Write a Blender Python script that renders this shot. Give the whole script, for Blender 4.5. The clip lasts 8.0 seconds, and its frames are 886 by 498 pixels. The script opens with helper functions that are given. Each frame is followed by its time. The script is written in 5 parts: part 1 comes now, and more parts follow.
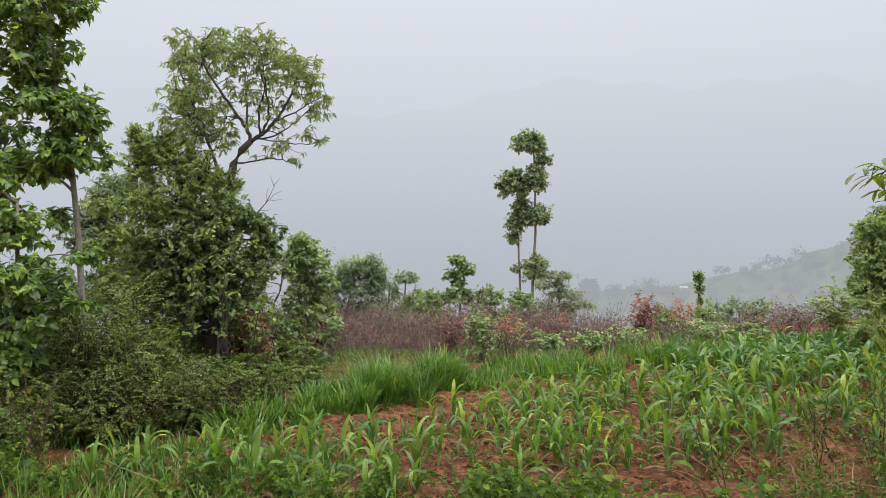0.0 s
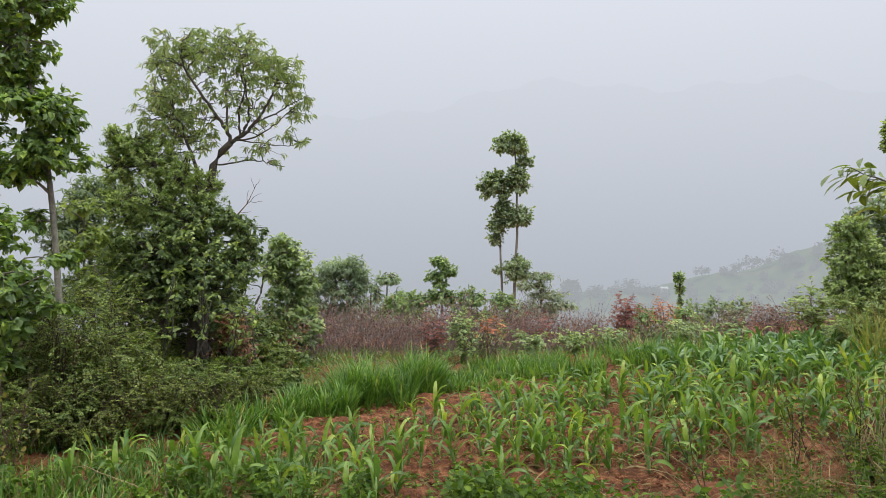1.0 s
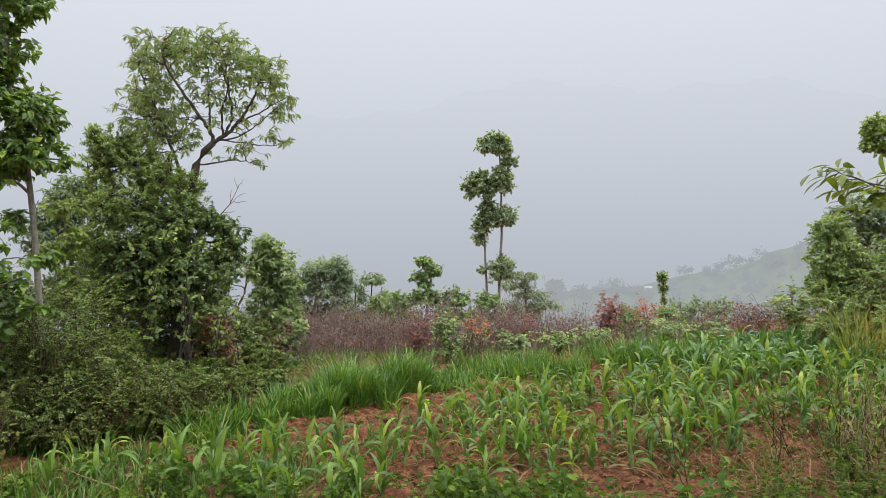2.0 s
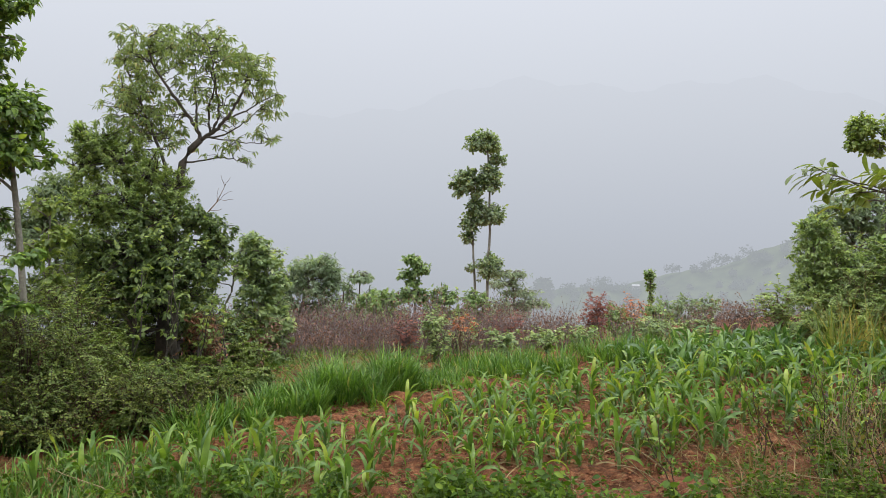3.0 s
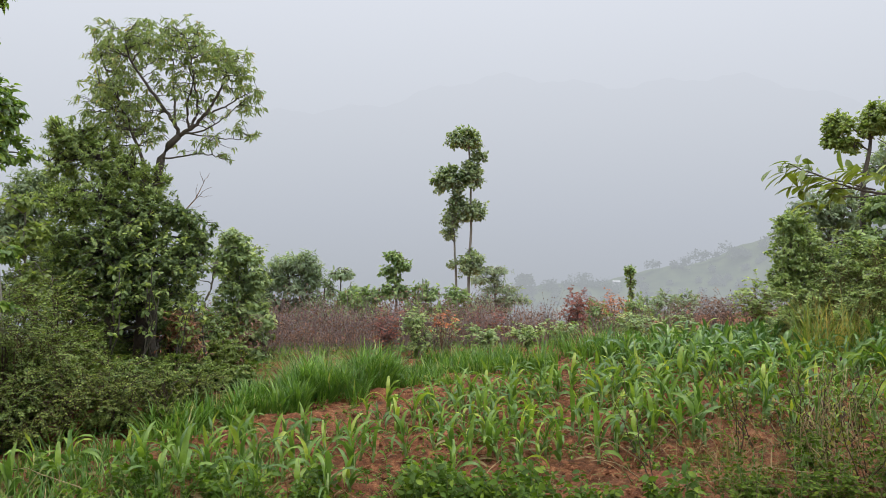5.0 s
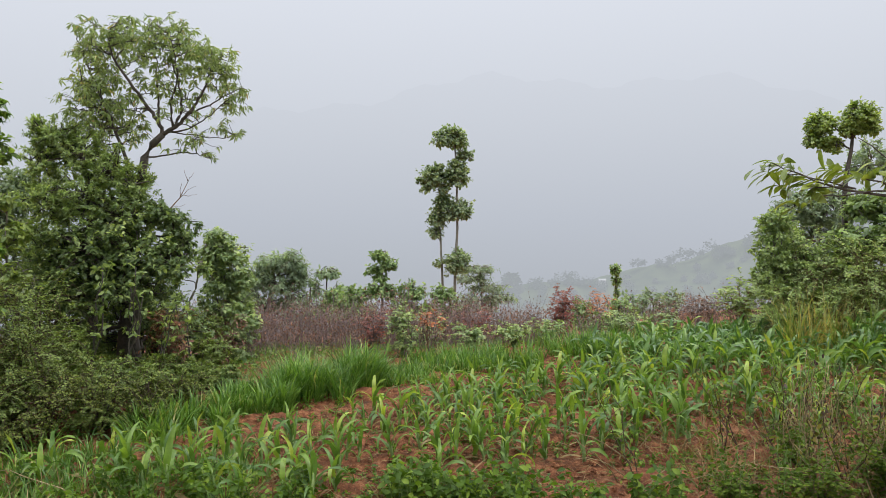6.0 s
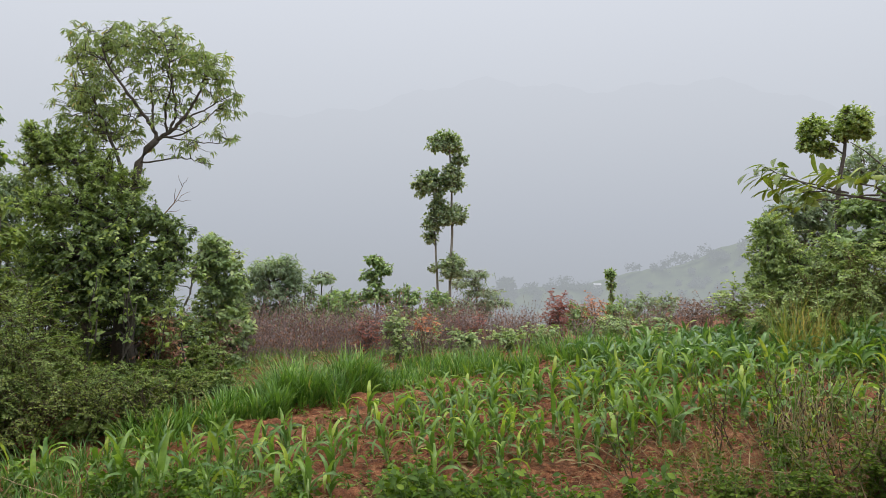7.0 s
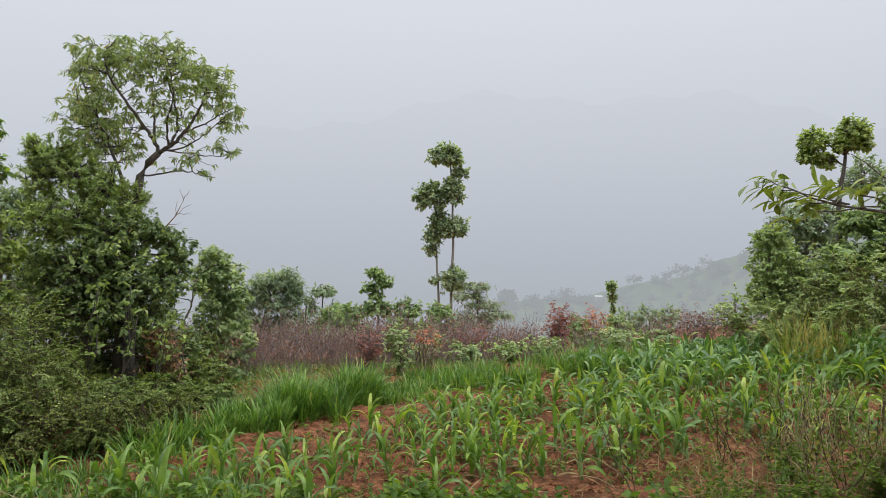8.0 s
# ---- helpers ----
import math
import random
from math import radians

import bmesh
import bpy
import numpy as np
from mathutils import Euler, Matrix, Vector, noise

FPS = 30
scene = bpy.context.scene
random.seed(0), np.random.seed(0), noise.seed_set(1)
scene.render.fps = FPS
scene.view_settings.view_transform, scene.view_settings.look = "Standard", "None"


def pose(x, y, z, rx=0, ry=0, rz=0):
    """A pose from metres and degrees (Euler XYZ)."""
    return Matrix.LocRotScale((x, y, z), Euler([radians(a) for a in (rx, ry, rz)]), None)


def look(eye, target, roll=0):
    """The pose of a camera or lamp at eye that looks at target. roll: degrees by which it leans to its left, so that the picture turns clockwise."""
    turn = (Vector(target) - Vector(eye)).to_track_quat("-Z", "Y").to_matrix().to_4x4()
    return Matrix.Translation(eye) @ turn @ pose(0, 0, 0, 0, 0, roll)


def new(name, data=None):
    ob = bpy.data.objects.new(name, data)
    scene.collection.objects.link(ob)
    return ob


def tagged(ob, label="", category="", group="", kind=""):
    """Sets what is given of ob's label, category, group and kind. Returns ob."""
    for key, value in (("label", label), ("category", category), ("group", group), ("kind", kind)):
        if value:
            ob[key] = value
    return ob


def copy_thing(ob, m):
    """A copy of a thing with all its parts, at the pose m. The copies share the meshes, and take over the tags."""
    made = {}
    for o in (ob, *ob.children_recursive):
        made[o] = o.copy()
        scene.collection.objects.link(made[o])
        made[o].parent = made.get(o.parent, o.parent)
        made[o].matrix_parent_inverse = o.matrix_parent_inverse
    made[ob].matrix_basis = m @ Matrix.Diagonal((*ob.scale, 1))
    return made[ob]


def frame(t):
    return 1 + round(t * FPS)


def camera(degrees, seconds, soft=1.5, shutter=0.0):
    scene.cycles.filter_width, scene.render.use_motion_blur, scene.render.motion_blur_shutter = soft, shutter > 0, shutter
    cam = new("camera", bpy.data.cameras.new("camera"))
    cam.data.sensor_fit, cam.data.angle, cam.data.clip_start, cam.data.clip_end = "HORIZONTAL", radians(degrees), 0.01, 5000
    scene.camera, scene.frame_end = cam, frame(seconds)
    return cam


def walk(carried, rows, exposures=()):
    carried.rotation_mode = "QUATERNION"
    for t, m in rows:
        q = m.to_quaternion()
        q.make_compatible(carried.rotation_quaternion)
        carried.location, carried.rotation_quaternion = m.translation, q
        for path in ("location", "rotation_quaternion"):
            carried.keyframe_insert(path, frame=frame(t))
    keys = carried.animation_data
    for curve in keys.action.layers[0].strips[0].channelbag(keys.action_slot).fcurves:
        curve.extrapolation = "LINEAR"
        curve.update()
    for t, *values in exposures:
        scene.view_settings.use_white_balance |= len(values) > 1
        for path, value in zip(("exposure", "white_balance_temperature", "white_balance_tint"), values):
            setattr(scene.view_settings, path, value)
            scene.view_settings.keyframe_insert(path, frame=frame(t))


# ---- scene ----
# ---- camera: a hand-held phone panned slowly to the right from one spot ----
cam = camera(61.0, 8.0, 0.5)
ROWS = [
    (0.0, -0.031, -0.001, 2.0, 88.15, -0.03, 4.01),
    (0.5, -0.026, -0.001, 2.0, 88.22, -0.01, 3.31),
    (1.0, -0.021, 0.0, 2.0, 88.27, 0.07, 2.66),
    (1.5, -0.016, 0.0, 2.0, 88.29, 0.12, 2.05),
    (3.0, -0.005, 0.0, 2.0, 88.13, 0.08, 0.64),
    (3.5, -0.002, 0.0, 2.0, 88.07, -0.03, 0.28),
    (4.0, 0.0, 0.0, 2.0, 88.00, 0.00, 0.00),
    (4.5, 0.002, 0.0, 2.0, 87.93, 0.07, -0.30),
    (6.0, 0.014, 0.0, 2.0, 87.77, 0.19, -1.78),
    (6.5, 0.016, 0.0, 2.0, 87.82, 0.22, -2.08),
    (7.0, 0.017, 0.0, 2.0, 88.14, 0.30, -2.16),
    (7.5, 0.017, 0.0, 2.0, 88.62, 0.36, -2.13),
    (8.0, 0.016, 0.0, 2.0, 89.08, 0.42, -2.09),
]
walk(cam, [(t, pose(x, y, z, rx, ry, rz)) for t, x, y, z, rx, ry, rz in ROWS], [(0.0, 0.05), (5.9, 0.05), (6.5, -0.03), (8.0, -0.03)])

# ---- light: a rainy overcast sky, brighter overhead, and its veiled sun ----
SKY = [(0.0, (0.425, 0.455, 0.50)), (0.44, (0.425, 0.455, 0.50)), (0.50, (0.505, 0.54, 0.605)), (0.56, (0.595, 0.63, 0.695)), (0.65, (0.71, 0.745, 0.82)), (0.8, (1.6, 1.62, 1.68)), (1.0, (3.0, 3.02, 3.08))]


def sky_ramp(nt, height):
    """Colour of the overcast sky for a socket that holds the sine of the elevation."""
    half = nt.nodes.new("ShaderNodeMath")
    half.operation, half.inputs[1].default_value, half.inputs[2].default_value = "MULTIPLY_ADD", 0.5, 0.5
    nt.links.new(height, half.inputs[0])
    ramp = nt.nodes.new("ShaderNodeValToRGB")
    els = ramp.color_ramp.elements
    while len(els) < len(SKY):
        els.new(0.5)
    for el, (p, c) in zip(els, SKY):
        el.position, el.color = p, (*c, 1)
    nt.links.new(half.outputs[0], ramp.inputs[0])
    return ramp.outputs[0]


world = bpy.data.worlds.new("overcast_sky")
scene.world = world
world.use_nodes = True
wt = world.node_tree
wt.nodes.clear()
w_out, w_bg = wt.nodes.new("ShaderNodeOutputWorld"), wt.nodes.new("ShaderNodeBackground")
w_co, w_sep, w_mix = wt.nodes.new("ShaderNodeTexCoord"), wt.nodes.new("ShaderNodeSeparateXYZ"), wt.nodes.new("ShaderNodeMixRGB")
w_sky, w_dim = wt.nodes.new("ShaderNodeTexSky"), wt.nodes.new("ShaderNodeMixRGB")
w_sky.sky_type, w_sky.sun_disc = "NISHITA", False
w_sky.sun_elevation, w_sky.sun_rotation = radians(58), radians(25)
w_dim.blend_type, w_dim.inputs[0].default_value, w_dim.inputs[2].default_value = "MULTIPLY", 1.0, (0.08, 0.08, 0.08, 1)
wt.links.new(w_sky.outputs[0], w_dim.inputs[1])
wt.links.new(w_co.outputs["Generated"], w_sep.inputs[0])
wt.links.new(sky_ramp(wt, w_sep.outputs[2]), w_mix.inputs[1])
wt.links.new(w_dim.outputs[0], w_mix.inputs[2])
w_mix.inputs[0].default_value = 0.04
wt.links.new(w_mix.outputs[0], w_bg.inputs[0])
wt.links.new(w_bg.outputs[0], w_out.inputs[0])

sun = new("sun", bpy.data.lights.new("sun", "SUN"))
sun.data.energy, sun.data.angle, sun.data.color = 1.5, radians(28), (1.0, 0.98, 0.95)
sun.matrix_world = look((10, 5, 30), (0, 12, 0))


# ---- materials ----
def material(name):
    m = bpy.data.materials.new(name)
    m.use_nodes = True
    nt = m.node_tree
    return m, nt, nt.nodes["Principled BSDF"], nt.nodes["Material Output"]


def ramp_node(nt, fac, stops):
    r = nt.nodes.new("ShaderNodeValToRGB")
    els = r.color_ramp.elements
    while len(els) < len(stops):
        els.new(0.5)
    for el, (p, c) in zip(els, stops):
        el.position, el.color = p, (*c, 1)
    nt.links.new(fac, r.inputs[0])
    return r.outputs[0]


def noise_node(nt, scale, detail=4, rough=0.6):
    n, g = nt.nodes.new("ShaderNodeTexNoise"), nt.nodes.new("ShaderNodeNewGeometry")
    n.inputs["Scale"].default_value, n.inputs["Detail"].default_value, n.inputs["Roughness"].default_value = scale, detail, rough
    nt.links.new(g.outputs["Position"], n.inputs["Vector"])
    return n.outputs["Fac"]


def mixed(nt, a, b, fac, how="MIX"):
    m = nt.nodes.new("ShaderNodeMixRGB")
    m.blend_type = how
    for socket, v in zip(m.inputs, (fac, a, b)):
        if isinstance(v, (int, float)):
            socket.default_value = v
        elif isinstance(v, tuple):
            socket.default_value = (*v, 1)
        else:
            nt.links.new(v, socket)
    return m.outputs[0]


def bump(nt, bsdf, height, strength, distance):
    b = nt.nodes.new("ShaderNodeBump")
    b.inputs["Strength"].default_value, b.inputs["Distance"].default_value = strength, distance
    nt.links.new(height, b.inputs["Height"])
    nt.links.new(b.outputs[0], bsdf.inputs["Normal"])


def leaf_material(name, stops, rough=0.42, through_light=0.3, per_object=False, grain=18.0, spec=0.5):
    """Leaves whose colour runs along stops from leaf to leaf, with blotches, a wet gloss and light through the blade."""
    m, nt, bsdf, out = material(name)
    if per_object:
        info = nt.nodes.new("ShaderNodeObjectInfo")
        rnd = info.outputs["Random"]
    else:
        rnd = nt.nodes.new("ShaderNodeNewGeometry").outputs["Random Per Island"]
    col = ramp_node(nt, rnd, stops)
    blot = ramp_node(nt, noise_node(nt, grain), [(0.3, (0.72, 0.74, 0.68)), (0.7, (1.18, 1.14, 1.05))])
    broad = ramp_node(nt, noise_node(nt, 1.7, 2), [(0.3, (0.8, 0.84, 0.78)), (0.7, (1.15, 1.12, 1.1))])
    col = mixed(nt, mixed(nt, col, blot, 1.0, "MULTIPLY"), broad, 1.0, "MULTIPLY")
    nt.links.new(col, bsdf.inputs["Base Color"])
    bsdf.inputs["Roughness"].default_value = rough
    bsdf.inputs["Specular IOR Level"].default_value = spec
    tr, mx = nt.nodes.new("ShaderNodeBsdfTranslucent"), nt.nodes.new("ShaderNodeMixShader")
    nt.links.new(mixed(nt, col, (1.25, 1.25, 0.55), 1.0, "MULTIPLY"), tr.inputs[0])
    mx.inputs[0].default_value = through_light
    nt.links.new(bsdf.outputs[0], mx.inputs[1])
    nt.links.new(tr.outputs[0], mx.inputs[2])
    nt.links.new(mx.outputs[0], out.inputs[0])
    return m


def bark_material(name, dark, light, scale=30.0):
    m, nt, bsdf, out = material(name)
    n = noise_node(nt, scale, 6, 0.7)
    nt.links.new(mixed(nt, ramp_node(nt, n, [(0.3, dark), (0.7, light)]), ramp_node(nt, noise_node(nt, 4.0, 3), [(0.35, (0.7, 0.75, 0.68)), (0.65, (1.1, 1.08, 1.05))]), 1.0, "MULTIPLY"), bsdf.inputs["Base Color"])
    bsdf.inputs["Roughness"].default_value = 0.75
    bump(nt, bsdf, n, 0.6, 0.01)
    return m


LEAF_BIG = leaf_material("broad_leaf", [(0, (0.115, 0.185, 0.08)), (0.45, (0.175, 0.28, 0.105)), (0.85, (0.28, 0.42, 0.115)), (1, (0.46, 0.60, 0.14))], 0.36, 0.48, spec=0.4)
LEAF_MANGO = leaf_material("lance_leaf", [(0, (0.175, 0.245, 0.125)), (0.6, (0.265, 0.35, 0.165)), (0.95, (0.36, 0.45, 0.2)), (1, (0.45, 0.32, 0.18))], 0.42, 0.5, spec=0.35)
# Dense and tuft leaves: base colours raised to stand for airlight before the trees.
LEAF_DENSE = leaf_material("dense_leaf", [(0, (0.17, 0.245, 0.11)), (0.5, (0.265, 0.36, 0.155)), (0.85, (0.37, 0.48, 0.19)), (1, (0.473, 0.583, 0.209))], 0.42, 0.48)
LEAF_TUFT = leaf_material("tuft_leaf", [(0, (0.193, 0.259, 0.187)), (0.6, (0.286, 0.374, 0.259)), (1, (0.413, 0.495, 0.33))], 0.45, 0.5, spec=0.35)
LEAF_LIGHT = leaf_material("fresh_leaf", [(0, (0.19, 0.265, 0.105)), (0.6, (0.285, 0.375, 0.145)), (1, (0.43, 0.52, 0.19))], 0.42, 0.52)
# The next five leaf colours are lightened too, with the mist's veil put in.
LEAF_FRESH = leaf_material("young_leaf", [(0, (0.171, 0.253, 0.138)), (0.6, (0.259, 0.369, 0.182)), (1, (0.396, 0.506, 0.231))], 0.42, 0.45, spec=0.35)
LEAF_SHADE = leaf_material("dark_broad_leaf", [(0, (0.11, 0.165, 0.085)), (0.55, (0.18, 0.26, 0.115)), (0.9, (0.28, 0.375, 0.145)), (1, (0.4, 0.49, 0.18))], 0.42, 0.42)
LEAF_COLUMN = leaf_material("hanging_leaf", [(0, (0.198, 0.275, 0.165)), (0.6, (0.303, 0.402, 0.22)), (1, (0.473, 0.572, 0.275))], 0.42, 0.45, spec=0.35)
LEAF_GLOSSY = leaf_material("glossy_leaf", [(0, (0.143, 0.215, 0.107)), (0.6, (0.237, 0.336, 0.143)), (1, (0.372, 0.501, 0.186))], 0.4, 0.42)
LEAF_THICKET = leaf_material("thicket_leaf", [(0, (0.22, 0.303, 0.16)), (0.6, (0.325, 0.424, 0.209)), (1, (0.473, 0.572, 0.27))], 0.42, 0.54)
LEAF_LAUREL = leaf_material("laurel_leaf", [(0, (0.125, 0.18, 0.12)), (0.6, (0.185, 0.25, 0.16)), (1, (0.27, 0.345, 0.21))], 0.5, 0.46, spec=0.3)
# Leaves of the farther trees: mist is painted in as paler, greyer base colours.
LEAF_MIST = leaf_material("misted_feathery_leaf", [(0, (0.25, 0.315, 0.265)), (0.6, (0.31, 0.385, 0.32)), (1, (0.37, 0.445, 0.36))], 0.6, 0.5, spec=0.25)
LEAF_MIST_GREY = leaf_material("mist_greyed_leaf", [(0, (0.198, 0.266, 0.214)), (0.6, (0.258, 0.337, 0.266)), (1, (0.318, 0.404, 0.309))], 0.5, 0.5)
LEAF_MIST_PALE = leaf_material("mist_paled_leaf", [(0, (0.235, 0.308, 0.246)), (0.6, (0.291, 0.375, 0.291)), (1, (0.358, 0.448, 0.336))], 0.6, 0.5, spec=0.25)
LEAF_TINY = leaf_material("small_leaf", [(0, (0.085, 0.135, 0.05)), (0.5, (0.15, 0.22, 0.078)), (0.88, (0.275, 0.36, 0.11)), (1, (0.38, 0.46, 0.15))], 0.48, 0.45, spec=0.3)
LEAF_DEEP = leaf_material("deep_leaf", [(0, (0.08, 0.115, 0.04)), (0.6, (0.155, 0.205, 0.062)), (1, (0.29, 0.34, 0.1))], 0.5, 0.45, spec=0.15)
LEAF_SPRAY = leaf_material("spray_leaf", [(0, (0.11, 0.165, 0.05)), (0.5, (0.195, 0.275, 0.08)), (0.97, (0.32, 0.41, 0.13)), (1, (0.34, 0.26, 0.12))], 0.48, 0.46)
LEAF_OLIVE = leaf_material("olive_leaf", [(0, (0.13, 0.19, 0.045)), (0.6, (0.20, 0.27, 0.06)), (1, (0.32, 0.38, 0.09))], 0.33, 0.42, True)
LEAF_RED = leaf_material("red_leaf", [(0, (0.18, 0.05, 0.05)), (0.6, (0.28, 0.085, 0.075)), (1, (0.38, 0.14, 0.10))], 0.5, 0.35)
LEAF_ORANGE = leaf_material("orange_leaf", [(0, (0.33, 0.095, 0.045)), (0.6, (0.5, 0.155, 0.075)), (1, (0.62, 0.25, 0.12))], 0.5, 0.35)
LEAF_RUST = leaf_material("rust_leaf", [(0, (0.34, 0.12, 0.065)), (0.6, (0.5, 0.185, 0.10)), (1, (0.58, 0.27, 0.15))], 0.5, 0.35)
LEAF_WEED = leaf_material("weed_leaf", [(0, (0.045, 0.095, 0.014)), (0.6, (0.10, 0.185, 0.024)), (1, (0.22, 0.32, 0.05))], 0.5, 0.42, spec=0.22)
LEAF_OLD = leaf_material("ageing_leaf", [(0, (0.10, 0.065, 0.03)), (0.25, (0.10, 0.14, 0.028)), (0.8, (0.17, 0.235, 0.042)), (1, (0.27, 0.19, 0.07))], 0.55, 0.4, spec=0.25)
LEAF_DARK = leaf_material("dark_leaf", [(0, (0.045, 0.08, 0.012)), (0.7, (0.085, 0.14, 0.02)), (1, (0.17, 0.23, 0.035))], 0.6, 0.38, spec=0.1)
MAIZE = leaf_material("maize_blade", [(0, (0.0694, 0.146, 0.0363)), (0.6, (0.118, 0.223, 0.0504)), (0.9, (0.196, 0.315, 0.0585)), (1, (0.347, 0.424, 0.0806))], 0.36, 0.42, True, spec=0.45)
MAIZE_ROWS = leaf_material("maize_rows", [(0, (0.0616, 0.14, 0.0475)), (0.6, (0.106, 0.216, 0.0626)), (0.94, (0.178, 0.302, 0.0713)), (1, (0.313, 0.41, 0.0864))], 0.3, 0.38, spec=0.7)
MAIZE_YOUNG = leaf_material("maize_whorl", [(0, (0.13, 0.235, 0.045)), (0.7, (0.22, 0.335, 0.055)), (1, (0.40, 0.46, 0.08))], 0.4, 0.45, True)
GRASS = leaf_material("grass_blade", [(0, (0.0648, 0.146, 0.0302)), (0.6, (0.124, 0.243, 0.0486)), (0.94, (0.216, 0.356, 0.0756)), (1, (0.432, 0.389, 0.194))], 0.36, 0.38, spec=0.45)
GRASS_REED = leaf_material("reed_blade", [(0, (0.10, 0.16, 0.04)), (0.6, (0.18, 0.25, 0.06)), (1, (0.34, 0.33, 0.12))], 0.45, 0.4)
GRASS_DRY = leaf_material("dry_grass", [(0, (0.15, 0.09, 0.045)), (0.5, (0.25, 0.165, 0.08)), (0.75, (0.2, 0.185, 0.07)), (1, (0.36, 0.26, 0.14))], 0.6, 0.25)
GRASS_YELLOW = leaf_material("yellow_grass", [(0, (0.24, 0.24, 0.08)), (0.5, (0.42, 0.33, 0.13)), (1, (0.56, 0.41, 0.2))], 0.5, 0.42)
# Withered brown, raised a little in colour for mist over the stalk band.
DRY_LEAF = leaf_material("withered_leaf", [(0, (0.12, 0.068, 0.064)), (0.5, (0.2, 0.108, 0.095)), (1, (0.34, 0.165, 0.12))], 0.7, 0.3)
DRY_FERN = leaf_material("dry_fern", [(0, (0.10, 0.045, 0.03)), (0.6, (0.2, 0.085, 0.05)), (1, (0.32, 0.15, 0.08))], 0.6, 0.3)
DARK_POD = leaf_material("dark_pod", [(0, (0.022, 0.015, 0.012)), (1, (0.08, 0.045, 0.03))], 0.6, 0.1)
BARK = bark_material("grey_bark", (0.10, 0.085, 0.07), (0.24, 0.215, 0.18))
BARK_DARK = bark_material("dark_bark", (0.045, 0.038, 0.032), (0.12, 0.10, 0.085))
BARK_PALE = bark_material("pale_bark", (0.15, 0.14, 0.12), (0.32, 0.30, 0.26))
# Reddish stems, greyed and lightened in colour for the mist before them.
STEM_RED = bark_material("reddish_stem", (0.135, 0.1, 0.102), (0.275, 0.205, 0.205), 60)
STEM_BROWN = bark_material("brown_stem", (0.10, 0.056, 0.032), (0.25, 0.155, 0.09), 60)
WIRY_STEM = bark_material("wiry_stem", (0.035, 0.02, 0.012), (0.11, 0.066, 0.038), 60)
STRAW_STEM = bark_material("straw_stem", (0.20, 0.14, 0.07), (0.36, 0.28, 0.15), 60)
STEM_GREEN = bark_material("green_stem", (0.09, 0.15, 0.04), (0.18, 0.26, 0.08), 60)


def soil_material():
    m, nt, bsdf, out = material("red_soil")
    big, mid, fine = noise_node(nt, 0.9, 3), noise_node(nt, 11.0, 8, 0.7), noise_node(nt, 70.0, 6, 0.75)
    col = ramp_node(nt, mid, [(0.33, (0.06, 0.023, 0.0115)), (0.5, (0.215, 0.082, 0.039)), (0.67, (0.45, 0.205, 0.1))])
    col = mixed(nt, col, ramp_node(nt, fine, [(0.3, (0.62, 0.6, 0.58)), (0.7, (1.2, 1.18, 1.15))]), 1.0, "MULTIPLY")
    col = mixed(nt, col, (0.15, 0.10, 0.045), ramp_node(nt, big, [(0.5, (0, 0, 0)), (0.8, (0.4, 0.4, 0.4))]))
    nt.links.new(col, bsdf.inputs["Base Color"])
    bsdf.inputs["Roughness"].default_value, bsdf.inputs["Specular IOR Level"].default_value = 0.85, 0.2
    bump(nt, bsdf, mixed(nt, mid, fine, 0.65), 1.0, 0.06)
    return m


MAIZE_STALK = bark_material("maize_stalk", (0.12, 0.19, 0.06), (0.24, 0.32, 0.11), 25)
SOIL = soil_material()


def haze_glow_material(name, dark, light, scale, airlight):
    """Far surfaces whose own colour is mostly replaced by grey emission, painted in for the light scattered in the air
    before them.
    """
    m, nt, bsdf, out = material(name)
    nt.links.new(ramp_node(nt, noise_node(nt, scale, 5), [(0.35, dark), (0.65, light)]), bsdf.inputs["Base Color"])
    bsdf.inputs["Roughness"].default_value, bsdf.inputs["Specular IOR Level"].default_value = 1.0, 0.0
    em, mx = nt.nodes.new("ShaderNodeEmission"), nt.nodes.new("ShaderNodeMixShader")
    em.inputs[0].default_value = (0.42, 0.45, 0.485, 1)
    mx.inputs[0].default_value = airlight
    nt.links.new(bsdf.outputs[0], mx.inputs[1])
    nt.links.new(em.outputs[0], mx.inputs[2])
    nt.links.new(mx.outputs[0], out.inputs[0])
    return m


HILL = haze_glow_material("hill_slope", (0.06, 0.08, 0.05), (0.13, 0.16, 0.08), 0.09, 0.71)
HILL_WOOD = haze_glow_material("hill_wood", (0.05, 0.07, 0.04), (0.09, 0.11, 0.06), 0.4, 0.77)


# The house surfaces glow with the same painted haze as the hill.
HOUSE_WALL = haze_glow_material("house_wall", (0.45, 0.45, 0.45), (0.6, 0.6, 0.6), 0.5, 0.7)
HOUSE_ROOF = haze_glow_material("house_roof", (0.35, 0.36, 0.38), (0.75, 0.76, 0.78), 0.35, 0.72)
HOUSE_DARK = haze_glow_material("house_opening", (0.1, 0.11, 0.12), (0.2, 0.21, 0.22), 0.5, 0.75)


